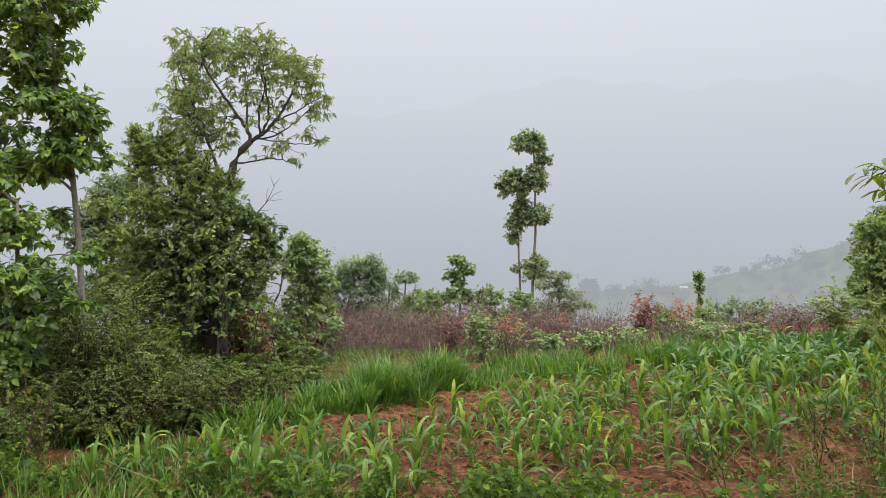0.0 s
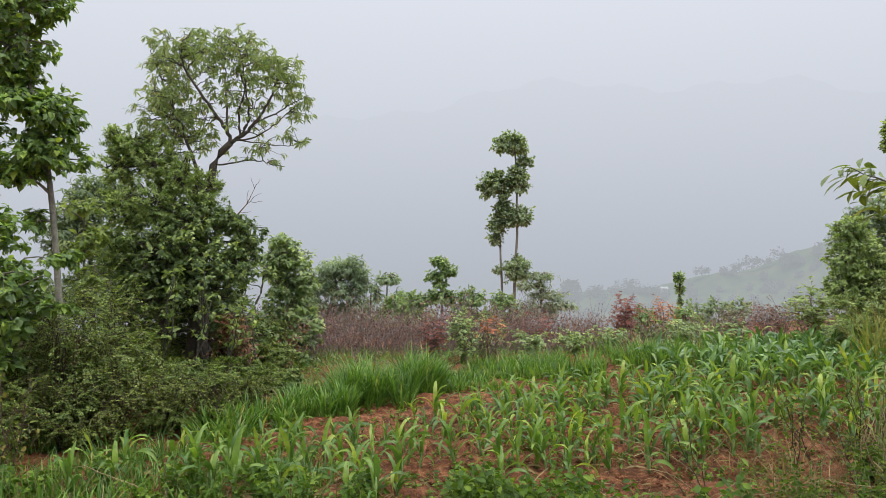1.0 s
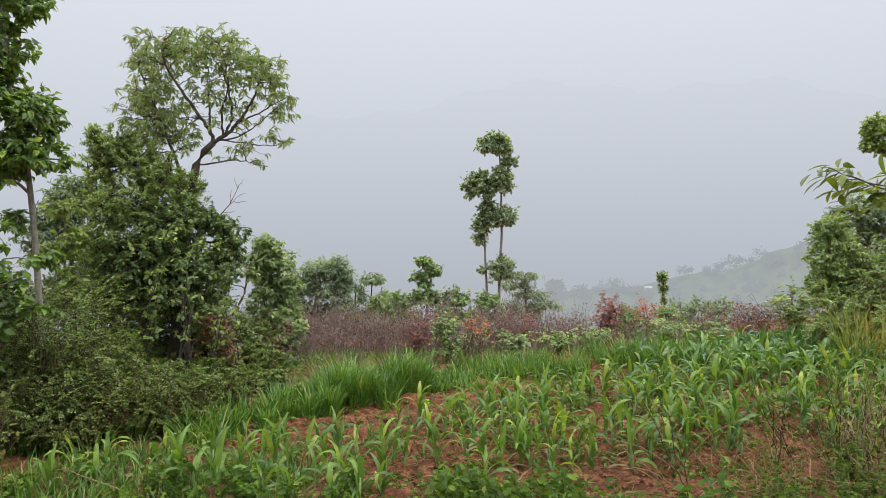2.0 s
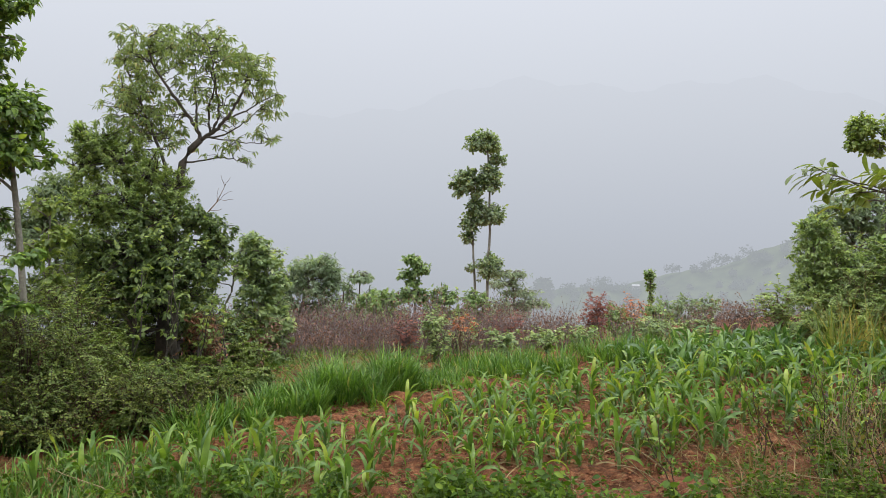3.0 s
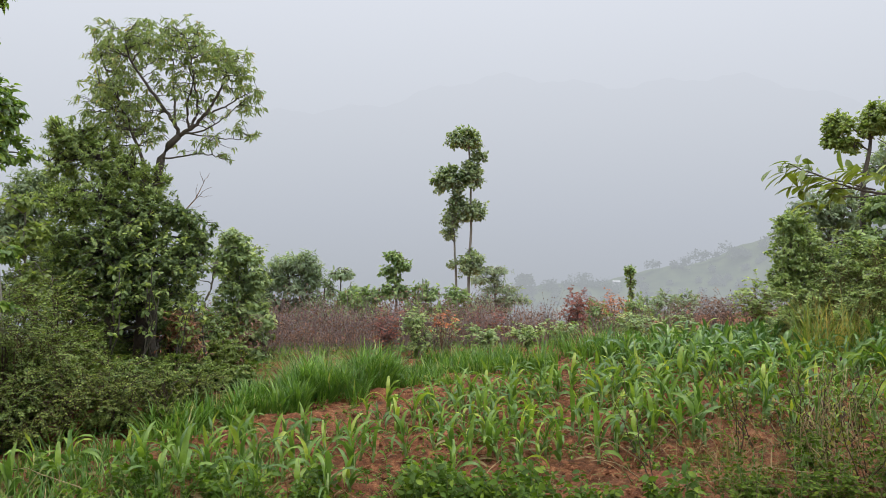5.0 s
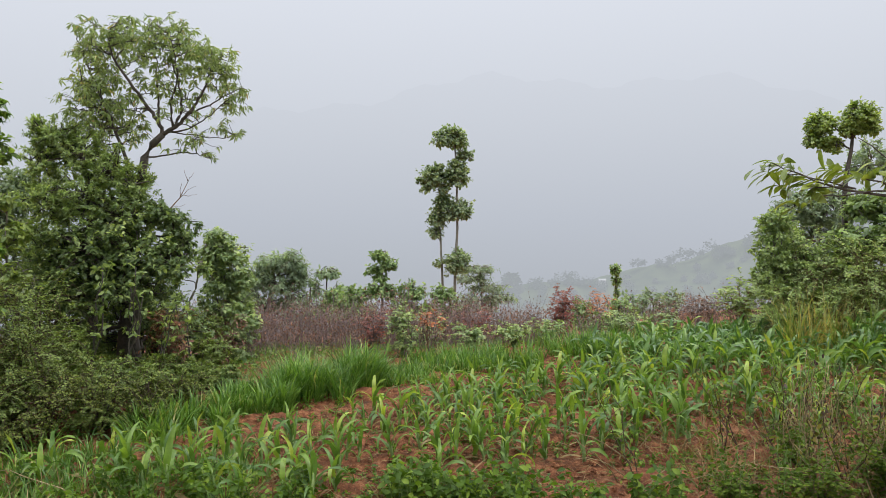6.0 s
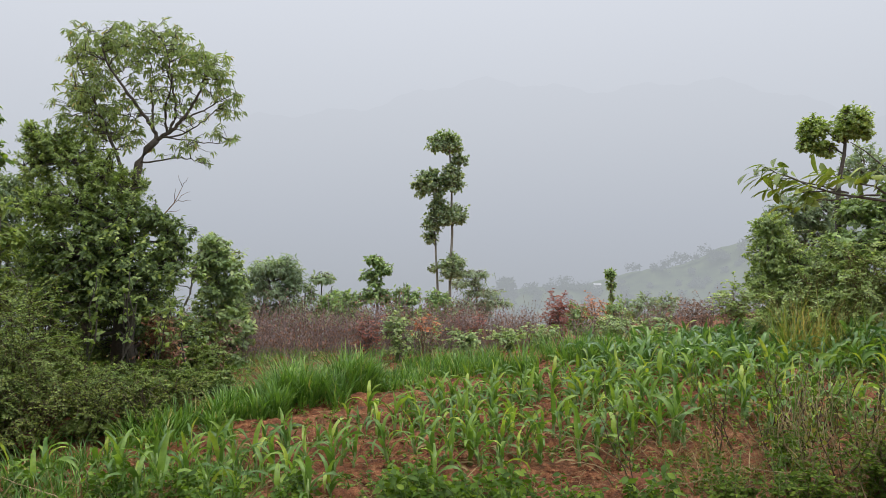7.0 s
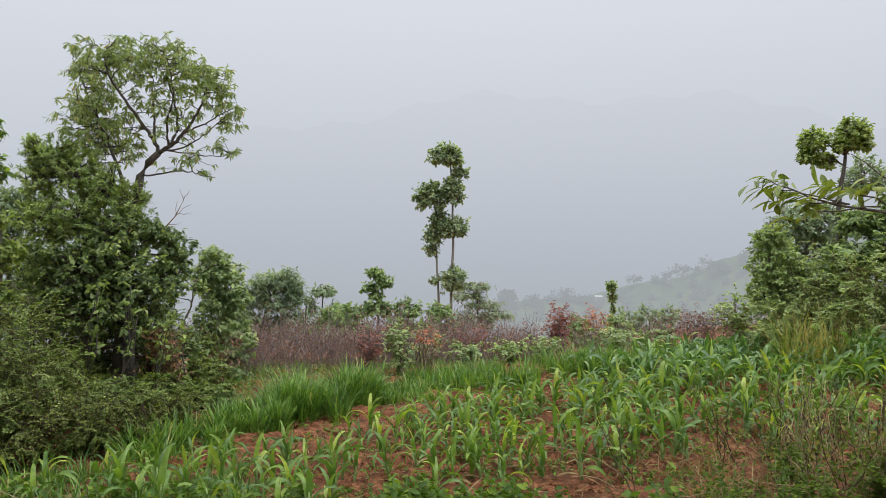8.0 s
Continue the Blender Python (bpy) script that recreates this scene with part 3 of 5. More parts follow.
    lumps = [(-4.06, 4.24, 0.14, 0.13, 14), (-3.9, 4.28, 0.26, 0.17, 30), (-3.62, 4.3, 0.28, 0.19, 38), (-3.3, 4.3, 0.25, 0.2, 34), (-3.06, 4.34, 0.16, 0.16, 16), (-2.93, 4.2, 0.2, 0.22, 26),
             (-2.75, 4.1, 0.2, 0.16, 18), (-2.56, 4.0, 0.24, 0.17, 26), (-2.42, 3.88, 0.15, 0.2, 18), (-2.32, 3.62, 0.13, 0.2, 16), (-2.36, 3.42, 0.14, 0.12, 8), (-3.0, 3.95, 0.2, 0.16, 14), (-3.3, 3.9, 0.18, 0.14, 10),
             (-4.02, 4.05, 0.24, 0.18, 30), (-3.85, 3.8, 0.26, 0.2, 30), (-3.98, 3.6, 0.24, 0.2, 32), (-4.15, 3.55, 0.15, 0.2, 20), (-4.06, 3.34, 0.26, 0.22, 34), (-3.8, 3.42, 0.22, 0.17, 22), (-3.62, 3.28, 0.18, 0.16, 12), (-3.95, 3.12, 0.3, 0.2, 30),
             (-2.74, 3.72, 0.22, 0.18, 12), (-3.25, 3.65, 0.16, 0.1, 5), (-2.8, 2.98, 0.22, 0.13, 11), (-2.26, 3.07, 0.1, 0.05, 4), (-2.64, 2.84, 0.09, 0.06, 4), (-2.48, 3.16, 0.14, 0.07, 5), (-3.5, 3.05, 0.16, 0.14, 9), (-3.55, 4.05, 0.2, 0.14, 10), (-3.5, 3.6, 0.14, 0.1, 4), (-3.05, 3.3, 0.2, 0.12, 4), (-2.95, 3.52, 0.2, 0.12, 5)]
    tips, ways = [], []
    for x, z, rx, rz, n in lumps:
        c = np.array([x, 9.5, z]) - o
        thick = 0.25 + 0.8 * rx
        q = np.clip(rng.normal(0, 0.62, (int(n * 1.6), 3)), -1.15, 1.15) * [rx * 0.88, thick, rz * 0.85] + c + [0.03, 0, 0]
        tips += list(q)
        ways += list(unit(q - c + [0, 0, 0.12]) + rng.normal(0, 0.2, q.shape))
    loose = np.array([-3.2, 9.5, 3.72]) - o + np.clip(rng.normal(0, 1, (90, 3)), -1.5, 1.5) * [0.48, 0.3, 0.33]
    tips, ways = np.concatenate([tips, loose]), np.concatenate([ways, rng.normal(0, 1, (90, 3))])
    knots = []
    for p in tips[rng.permutation(len(tips))[:260]]:
        s = nodes[np.argmin(np.linalg.norm(nodes - p, axis=1) + 0.7 * np.maximum(0, nodes[:, 2] - p[2]))]
        path = bent(s, s + (p - s) * 0.72, 0.04, 6, rng, 0.035)
        twigs.append(tube(path, np.linspace(0.0075, 0.004, 6), 5))
        knots += [path[2], path[3], path[4], path[5]]
    knots = np.concatenate([np.array(knots), nodes])
    for p in tips:
        s = knots[np.argmin(np.linalg.norm(knots - p, axis=1) + 0.5 * np.maximum(0, knots[:, 2] - p[2]))]
        twigs.append(tube(bent(s, p, 0.05, 5, rng, 0.04), np.linspace(0.004, 0.0022, 5), 4))
    tagged(part("branchwork", joined(twigs), BARK_DARK, top), kind="stuff")
    per = 11
    n = len(tips) * per
    ang = np.tile(np.arange(per) * 2.4, len(tips)) + np.repeat(rng.uniform(0, 6.3, len(tips)), per)
    low = rng.uniform(-1.6, 0.15, n)
    d = np.column_stack([np.cos(ang), np.sin(ang), low]) + 0.35 * np.repeat(unit(ways), per, 0)
    p = np.repeat(tips, per, 0) + rng.normal(0, 0.012, (n, 3))
    tagged(part("crown", leaves(p, d, 0.08 * rng.uniform(0.6, 1.2, n), LANCE, rng, 0.7, 0.5 * d), LEAF_MANGO, top), kind="stuff")


lance_tree()

tree("dense_tree", "dense cone-shaped tree of fine green leaves beside the airy tree", (-4.0, 9.2, 0), [(-4.0, 9.2, -0.1), (-3.95, 9.2, 1.2), (-3.95, 9.2, 2.4), (-4.05, 9.1, 3.0)],
     [((-4.25, 9.05, 2.98), (0.24, 0.3, 0.26), 120), ((-4.47, 9.05, 3.07), (0.13, 0.2, 0.25), 50), ((-4.42, 9.05, 2.72), (0.2, 0.3, 0.4), 130), ((-4.02, 9.1, 2.8), (0.3, 0.35, 0.35), 140), ((-3.72, 9.2, 2.62), (0.3, 0.35, 0.3), 120), ((-3.42, 9.2, 2.42), (0.26, 0.35, 0.3), 110), ((-4.35, 9.0, 2.2), (0.32, 0.4, 0.42), 170), ((-3.95, 8.95, 2.25), (0.42, 0.4, 0.4), 190), ((-3.95, 9.5, 2.25), (0.5, 0.25, 0.6), 170), ((-4.4, 9.0, 1.65), (0.32, 0.4, 0.42), 150)],
     LEAF_DENSE, BARK_DARK, 31, 0.052, 30, 0.06, hollow=0.3, hang=0.05, shape=SPATULA, spread=0.9)
tree("shade_tree", "broad dark green tree wrapped in climbers", (-3.45, 9.2, 0), [(-3.45, 9.2, -0.1), (-3.42, 9.2, 0.8), (-3.5, 9.2, 1.6), (-3.5, 9.1, 2.1)],
     [((-3.5, 9.05, 2.05), (0.4, 0.4, 0.36), 180), ((-3.12, 9.2, 2.05), (0.24, 0.3, 0.26), 90), ((-2.92, 9.25, 1.82), (0.26, 0.3, 0.3), 110), ((-4.15, 8.95, 1.55), (0.36, 0.4, 0.42), 150), ((-3.85, 8.85, 1.65), (0.42, 0.42, 0.42), 190), ((-3.4, 8.95, 1.6), (0.42, 0.42, 0.42), 190), ((-3.0, 9.15, 1.5), (0.3, 0.36, 0.32), 140), ((-4.2, 8.9, 1.1), (0.45, 0.4, 0.4), 140), ((-3.65, 9.0, 1.22), (0.42, 0.4, 0.26), 110), ((-3.2, 9.2, 1.15), (0.32, 0.34, 0.22), 70), ((-3.8, 9.5, 1.2), (0.8, 0.3, 0.8), 220), ((-3.5, 9.75, 0.5), (0.8, 0.3, 0.55), 260), ((-4.5, 9.6, 0.7), (0.6, 0.3, 0.7), 200)],
     LEAF_SHADE, BARK_DARK, 37, 0.066, 17, 0.06, hollow=0.3, hang=0.35, shape=SIMPLE, spread=0.8)


def climber():
    """A creeper with large pale leaves draped over the shaded face of the dense tree."""
    rng = np.random.default_rng(311)
    top = tagged(new("climber"), "climbing vine with pale drooping leaves over the dense tree", "climber")
    o = np.array([-3.4, 8.5, 0.0])
    top.location = o
    pts, ways = [], []
    for x, z, n in ((-3.25, 2.0, 16), (-3.05, 1.8, 16), (-3.55, 1.85, 14), (-3.95, 1.9, 12), (-3.35, 1.6, 14), (-2.9, 1.55, 12), (-3.6, 1.35, 10), (-3.2, 1.25, 12), (-3.75, 1.1, 10), (-3.0, 1.1, 8)):
        a = np.array([x - 0.25, 8.52, z - 0.12]) - o
        b = np.array([x + rng.uniform(0.2, 0.35), 8.42, z + rng.normal(0, 0.08)]) - o
        path = bent(a, b, 0.12, 9, rng, 0.03)
        part("stem", tube(path, np.linspace(0.006, 0.003, 9), 5), STEM_GREEN, top)
        for k in range(n):
            u = rng.integers(1, 9)
            pts.append(path[u] + rng.normal(0, 0.03, 3))
            ways.append((rng.normal(0, 0.9), -0.4 + rng.normal(0, 0.4), -0.35 + rng.normal(0, 0.3)))
    root = bent((0.1, 0.35, 0), (0.15, 0.05, 1.3), 0, 10, rng, 0.02)
    part("stem", tube(root, np.linspace(0.014, 0.008, 10), 6), BARK_DARK, top)
    tagged(part("foliage", leaves(pts, ways, rng.uniform(0.05, 0.085, len(pts)), OVATE, rng, 1.1), LEAF_LIGHT, top), kind="stuff")


climber()


def bare_branch():
    rng = np.random.default_rng(77)
    top = tagged(new("bare_branch"), "thin leafless branch poking out of the dense tree", "branch")
    top.location = (-3.2, 9.35, 1.9)
    stem = np.array([(0, 0, 0), (0.12, 0.02, 0.22), (0.26, 0.04, 0.38), (0.36, 0.05, 0.58)])
    main = part("stem", tube(stem, [0.012, 0.009, 0.006, 0.003], 5), STEM_BROWN, top)
    for k, (i, e) in enumerate([(1, (0.34, 0.0, 0.30)), (2, (0.45, 0.1, 0.42)), (2, (0.30, 0.0, 0.56)), (3, (0.42, 0.1, 0.70)), (3, (0.33, 0.0, 0.72)), (2, (0.47, 0.0, 0.52))]):
        part("twig", tube(bent(stem[i], e, 0.08, 5, rng, 0.04), np.linspace(0.004, 0.0015, 5), 4), STEM_BROWN, main)


bare_branch()


def leaning_sapling(x, y, lean, height, seed):
    rng = np.random.default_rng(seed)
    top = tagged(new("leaning_sapling"), "dark leaning sapling stems in the thicket's shade", "sapling", "saplings under the dense tree")
    top.location = (x, y, 0)
    for k in range(3):
        end = np.array([lean + rng.normal(0, 0.12), rng.normal(0, 0.12), height * rng.uniform(0.75, 1.0)])
        path = bent((rng.normal(0, 0.04), 0, -0.05), end, 0, 9, rng, 0.018)
        part("stem", tube(path, np.linspace(0.015, 0.006, 9) * rng.uniform(0.6, 1.0), 7), BARK_DARK, top)
        pts = path[5:] + rng.normal(0, 0.05, (4, 3))
        tagged(part("foliage", sprigs(pts, rng.normal(0, 1, (4, 3)), 9, 0.075, OVATE, rng), LEAF_DENSE, top), kind="stuff")


for k, (x, y, lean, h) in enumerate([(-3.35, 8.6, 0.35, 1.5), (-3.0, 8.7, 0.2, 1.2), (-3.7, 8.4, 0.25, 1.5), (-2.75, 9.1, -0.15, 1.1)]):
    leaning_sapling(x, y, lean, h, 400 + k)
tree("laurel_tree", "dark glossy-leaved tree standing behind the thicket", (-6.55, 12.4, -0.1), [(-6.55, 12.4, -0.3), (-6.55, 12.4, 1.2), (-6.6, 12.4, 2.3)],
     [((-6.55, 12.4, 2.45), (0.4, 0.5, 0.45), 190), ((-6.75, 12.3, 1.8), (0.6, 0.6, 0.5), 240), ((-5.9, 12.3, 1.5), (0.6, 0.5, 0.5), 210), ((-6.3, 12.2, 1.0), (0.8, 0.6, 0.5), 230)],
     LEAF_LAUREL, BARK, 32, 0.12, 13, 0.06, shape=NARROW, hang=0.3)
tree("pale_sapling", "slim sapling with pale drooping leaves beside the dense tree", (-4.6, 8.5, 0), [(-4.58, 8.5, -0.1), (-4.6, 8.5, 1.0), (-4.56, 8.5, 2.2)],
     [((-4.62, 8.5, 2.22), (0.2, 0.25, 0.14), 36), ((-4.46, 8.5, 1.9), (0.2, 0.25, 0.18), 44), ((-4.68, 8.45, 1.7), (0.22, 0.25, 0.16), 44), ((-4.5, 8.45, 1.42), (0.26, 0.25, 0.18), 46)], LEAF_LIGHT, BARK, 331, 0.09, 7, 0.02, hang=0.5, hollow=0.3)
tree("columnar_tree", "leafy columnar tree with fresh green upper leaves", (-2.85, 11.1, 0), [(-2.85, 11.1, -0.1), (-2.85, 11.1, 0.8), (-2.9, 11.1, 1.65)],
     [((-2.95, 11.1, 1.74), (0.23, 0.3, 0.2), 70), ((-2.76, 11.05, 1.5), (0.3, 0.3, 0.24), 100), ((-3.06, 11.1, 1.42), (0.2, 0.3, 0.26), 70), ((-2.62, 11.05, 1.16), (0.25, 0.3, 0.3), 100), ((-2.88, 11.0, 1.1), (0.28, 0.3, 0.28), 100), ((-2.95, 11.0, 0.68), (0.38, 0.35, 0.3), 120), ((-2.66, 11.0, 0.72), (0.26, 0.3, 0.3), 90), ((-2.75, 10.95, 0.3), (0.36, 0.35, 0.34), 130), ((-3.08, 10.9, 0.25), (0.3, 0.3, 0.34), 100), ((-2.5, 10.95, 0.5), (0.2, 0.25, 0.4), 70), ((-2.68, 10.85, 0.02), (0.36, 0.3, 0.26), 90)],
     LEAF_COLUMN, BARK, 33, 0.095, 11, 0.045, hang=0.55, shape=SIMPLE, hollow=0.3)
tree("gnarled_tree", "half-bare forked grey tree beside the columnar tree", (-3.3, 10.6, 0), [(-3.24, 10.6, -0.1), (-3.2, 10.6, 0.5), (-3.22, 10.6, 0.85), (-3.12, 10.6, 1.05), (-3.08, 10.6, 1.3)],
     [((-3.4, 10.6, 1.2), (0.12, 0.12, 0.14), 26), ((-3.02, 10.6, 1.3), (0.12, 0.1, 0.12), 22), ((-3.24, 10.5, 0.62), (0.24, 0.16, 0.24), 60), ((-3.3, 10.6, 1.48), (0.14, 0.12, 0.12), 24), ((-3.16, 10.5, 0.2), (0.3, 0.2, 0.28), 80), ((-3.4, 10.5, 0.9), (0.12, 0.12, 0.12), 22)], LEAF_COLUMN, BARK, 330, 0.08, 7, 0.026)
tree("round_tree", "round-crowned tree greyed by mist at the field's far edge", (-3.2, 15.7, -0.55), [(-3.2, 15.7, -0.7), (-3.18, 15.7, 0.1), (-3.0, 15.7, 0.8)],
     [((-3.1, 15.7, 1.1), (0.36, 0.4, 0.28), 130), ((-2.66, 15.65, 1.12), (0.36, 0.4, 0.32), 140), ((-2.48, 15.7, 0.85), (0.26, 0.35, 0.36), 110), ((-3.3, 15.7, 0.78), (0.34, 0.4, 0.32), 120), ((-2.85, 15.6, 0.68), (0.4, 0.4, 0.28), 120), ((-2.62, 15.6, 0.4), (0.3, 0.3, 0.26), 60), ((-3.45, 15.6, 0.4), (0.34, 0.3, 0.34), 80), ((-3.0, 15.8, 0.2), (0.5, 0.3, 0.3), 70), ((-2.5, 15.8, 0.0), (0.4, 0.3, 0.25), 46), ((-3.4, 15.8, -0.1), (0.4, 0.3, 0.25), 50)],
     LEAF_MIST_PALE, BARK, 34, 0.11, 9, 0.07, hang=0.5, shape=NARROW, hollow=0.3)
tree("thin_tree", "small thin tree with hanging foliage greyed by mist", (-2.05, 16.3, -0.65), [(-2.05, 16.3, -0.8), (-2.02, 16.3, 0.0), (-2.0, 16.3, 0.8)],
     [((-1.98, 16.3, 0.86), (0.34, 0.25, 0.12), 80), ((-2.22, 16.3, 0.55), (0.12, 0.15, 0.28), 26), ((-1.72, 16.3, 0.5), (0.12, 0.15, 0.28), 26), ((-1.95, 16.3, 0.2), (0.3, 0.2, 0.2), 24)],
     LEAF_MIST_PALE, BARK_DARK, 35, 0.12, 6, 0.03, hang=0.6, shape=LONGLEAF)
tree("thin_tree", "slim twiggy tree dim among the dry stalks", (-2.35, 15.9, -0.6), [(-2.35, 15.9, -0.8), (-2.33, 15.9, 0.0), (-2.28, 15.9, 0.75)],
     [((-2.28, 15.9, 0.7), (0.12, 0.15, 0.14), 12), ((-2.4, 15.9, 0.3), (0.2, 0.2, 0.2), 18)], LEAF_MIST_PALE, BARK_DARK, 351, 0.11, 5, 0.026, hang=0.6, shape=LONGLEAF)
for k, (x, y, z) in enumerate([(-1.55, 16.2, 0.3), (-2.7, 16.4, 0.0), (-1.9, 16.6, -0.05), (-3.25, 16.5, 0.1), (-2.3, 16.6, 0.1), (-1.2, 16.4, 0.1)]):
    tree("misty_shrub", "twiggy shrub greyed by mist behind the dry stalks", (x, y, -0.65), [(x, y, -0.8), (x + 0.04, y, -0.2), (x, y, z)],
         [((x, y, z), (0.34, 0.25, 0.3), 34), ((x + 0.1, y, z - 0.35), (0.4, 0.3, 0.25), 30)], LEAF_MIST_PALE, BARK_DARK, 352 + k, 0.11, 6, 0.022, "shrub", shape=LONGLEAF, hang=0.4)

# ---- trees and shrubs behind the field ----
tree("young_tree", "young light green tree with tiered leaves", (-0.75, 15.0, -0.5), [(-0.75, 15.0, -0.6), (-0.74, 15.0, 0.4), (-0.72, 15.0, 1.2)],
     [((-0.78, 15.0, 1.3), (0.2, 0.22, 0.13), 46), ((-0.92, 15.0, 1.02), (0.17, 0.2, 0.11), 34), ((-0.6, 15.0, 1.1), (0.22, 0.22, 0.15), 50), ((-0.76, 15.0, 0.86), (0.18, 0.2, 0.1), 30), ((-0.72, 15.0, 0.58), (0.42, 0.3, 0.22), 90)],
     LEAF_FRESH, BARK, 36, 0.09, 12, 0.03, hang=0.35, hollow=0.3)
for k, (x, y, z, r) in enumerate([(-1.3, 14.8, 0.5, 0.4), (-0.15, 14.8, 0.58, 0.4), (0.5, 15.2, 0.46, 0.36), (-1.75, 15.6, 0.4, 0.33), (3.7, 17.0, -0.05, 0.4), (4.6, 17.2, -0.05, 0.45)]):
    tree("leafy_shrub", "rounded light green shrub beyond the field", (x, y, -0.5), [(x, y, -0.7), (x + 0.02, y, 0.0), (x, y, z)],
         [((x, y, z), (r * 0.85, 0.3, 0.24), 70), ((x - 0.2, y - 0.1, z - 0.3), (r * 0.7, 0.3, 0.22), 50), ((x + 0.18, y - 0.1, z - 0.34), (r * 0.8, 0.3, 0.22), 50)], LEAF_FRESH, BARK, 40 + k, 0.088, 12, 0.025, "shrub", hang=0.35, hollow=0.3)

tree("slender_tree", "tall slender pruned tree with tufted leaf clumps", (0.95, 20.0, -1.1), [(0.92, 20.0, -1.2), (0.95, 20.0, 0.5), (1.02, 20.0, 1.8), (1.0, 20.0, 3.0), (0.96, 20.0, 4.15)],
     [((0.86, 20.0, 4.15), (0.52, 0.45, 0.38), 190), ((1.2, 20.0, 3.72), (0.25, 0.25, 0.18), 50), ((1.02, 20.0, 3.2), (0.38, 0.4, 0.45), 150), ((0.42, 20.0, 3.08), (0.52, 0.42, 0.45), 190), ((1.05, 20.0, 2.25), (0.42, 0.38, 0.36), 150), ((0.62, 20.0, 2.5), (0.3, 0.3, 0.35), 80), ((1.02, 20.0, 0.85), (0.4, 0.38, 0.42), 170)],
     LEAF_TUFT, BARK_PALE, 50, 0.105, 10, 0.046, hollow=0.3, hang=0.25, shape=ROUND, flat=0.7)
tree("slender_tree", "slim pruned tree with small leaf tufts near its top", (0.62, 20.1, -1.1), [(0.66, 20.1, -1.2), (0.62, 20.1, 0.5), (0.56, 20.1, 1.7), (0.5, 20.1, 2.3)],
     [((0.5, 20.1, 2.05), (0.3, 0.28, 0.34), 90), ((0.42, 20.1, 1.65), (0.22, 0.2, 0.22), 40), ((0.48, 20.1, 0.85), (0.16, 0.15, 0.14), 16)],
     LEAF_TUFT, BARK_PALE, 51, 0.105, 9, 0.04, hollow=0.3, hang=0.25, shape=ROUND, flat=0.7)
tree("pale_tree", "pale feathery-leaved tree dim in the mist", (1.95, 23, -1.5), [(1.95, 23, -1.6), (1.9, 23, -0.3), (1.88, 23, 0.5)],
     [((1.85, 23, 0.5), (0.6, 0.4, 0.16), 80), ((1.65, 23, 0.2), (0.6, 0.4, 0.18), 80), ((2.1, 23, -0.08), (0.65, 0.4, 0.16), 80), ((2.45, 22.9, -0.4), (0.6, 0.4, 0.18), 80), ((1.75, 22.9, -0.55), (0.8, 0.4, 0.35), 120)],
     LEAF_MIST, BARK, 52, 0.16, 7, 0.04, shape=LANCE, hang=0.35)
# Leaves and bark take the hill woods' hazy glow.
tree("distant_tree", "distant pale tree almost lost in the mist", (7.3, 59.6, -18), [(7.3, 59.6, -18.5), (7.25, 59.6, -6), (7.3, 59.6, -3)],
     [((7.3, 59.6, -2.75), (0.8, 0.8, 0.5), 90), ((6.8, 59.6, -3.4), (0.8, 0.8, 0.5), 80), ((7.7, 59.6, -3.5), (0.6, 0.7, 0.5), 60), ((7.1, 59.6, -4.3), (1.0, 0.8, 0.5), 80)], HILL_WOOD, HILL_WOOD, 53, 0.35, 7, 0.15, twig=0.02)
tree("pole_tree", "thin lopped tree with a narrow leafy head", (6.65, 25.1, -1.2), [(6.65, 25.1, -1.4), (6.63, 25.1, -0.2), (6.65, 25.1, 0.5)],
     [((6.63, 25.1, 0.32), (0.22, 0.22, 0.2), 50), ((6.66, 25.1, -0.05), (0.17, 0.2, 0.25), 40), ((6.66, 25.1, -0.5), (0.12, 0.15, 0.25), 22)], LEAF_FRESH, BARK, 54, 0.12, 6, 0.06)
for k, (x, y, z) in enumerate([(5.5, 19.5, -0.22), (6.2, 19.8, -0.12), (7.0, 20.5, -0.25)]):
    tree("grey_green_shrub", "open shrub greyed by mist below the field's edge", (x, y, -1.0), [(x, y, -1.2), (x, y, -0.7), (x + 0.05, y, z)],
         [((x, y, z), (0.4, 0.4, 0.3), 46), ((x - 0.2, y, z - 0.35), (0.45, 0.4, 0.25), 44)], LEAF_MIST_GREY, BARK, 60 + k, 0.13, 6, 0.03, "shrub")

# ---- trees and shrubs on the right ----
tree("lopped_tree", "lopped tree with two leafy tufts on a forked trunk", (6.5, 11.3, 0.15), [(6.5, 11.3, 0.0), (6.52, 11.3, 1.6), (6.5, 11.3, 2.6), (6.6, 11.3, 3.2)],
     [((6.68, 11.3, 3.58), (0.27, 0.3, 0.22), 120), ((6.56, 11.3, 3.36), (0.2, 0.25, 0.16), 60), ((6.84, 11.35, 3.42), (0.2, 0.25, 0.2), 70), ((6.18, 11.4, 3.46), (0.24, 0.25, 0.22), 100), ((6.06, 11.4, 3.22), (0.17, 0.2, 0.18), 60), ((6.3, 11.4, 3.14), (0.2, 0.2, 0.17), 64)], LEAF_LIGHT, BARK_DARK, 70, 0.07, 15, 0.06, hollow=0.2, hang=0.2, shape=ROUND, flat=0.7)
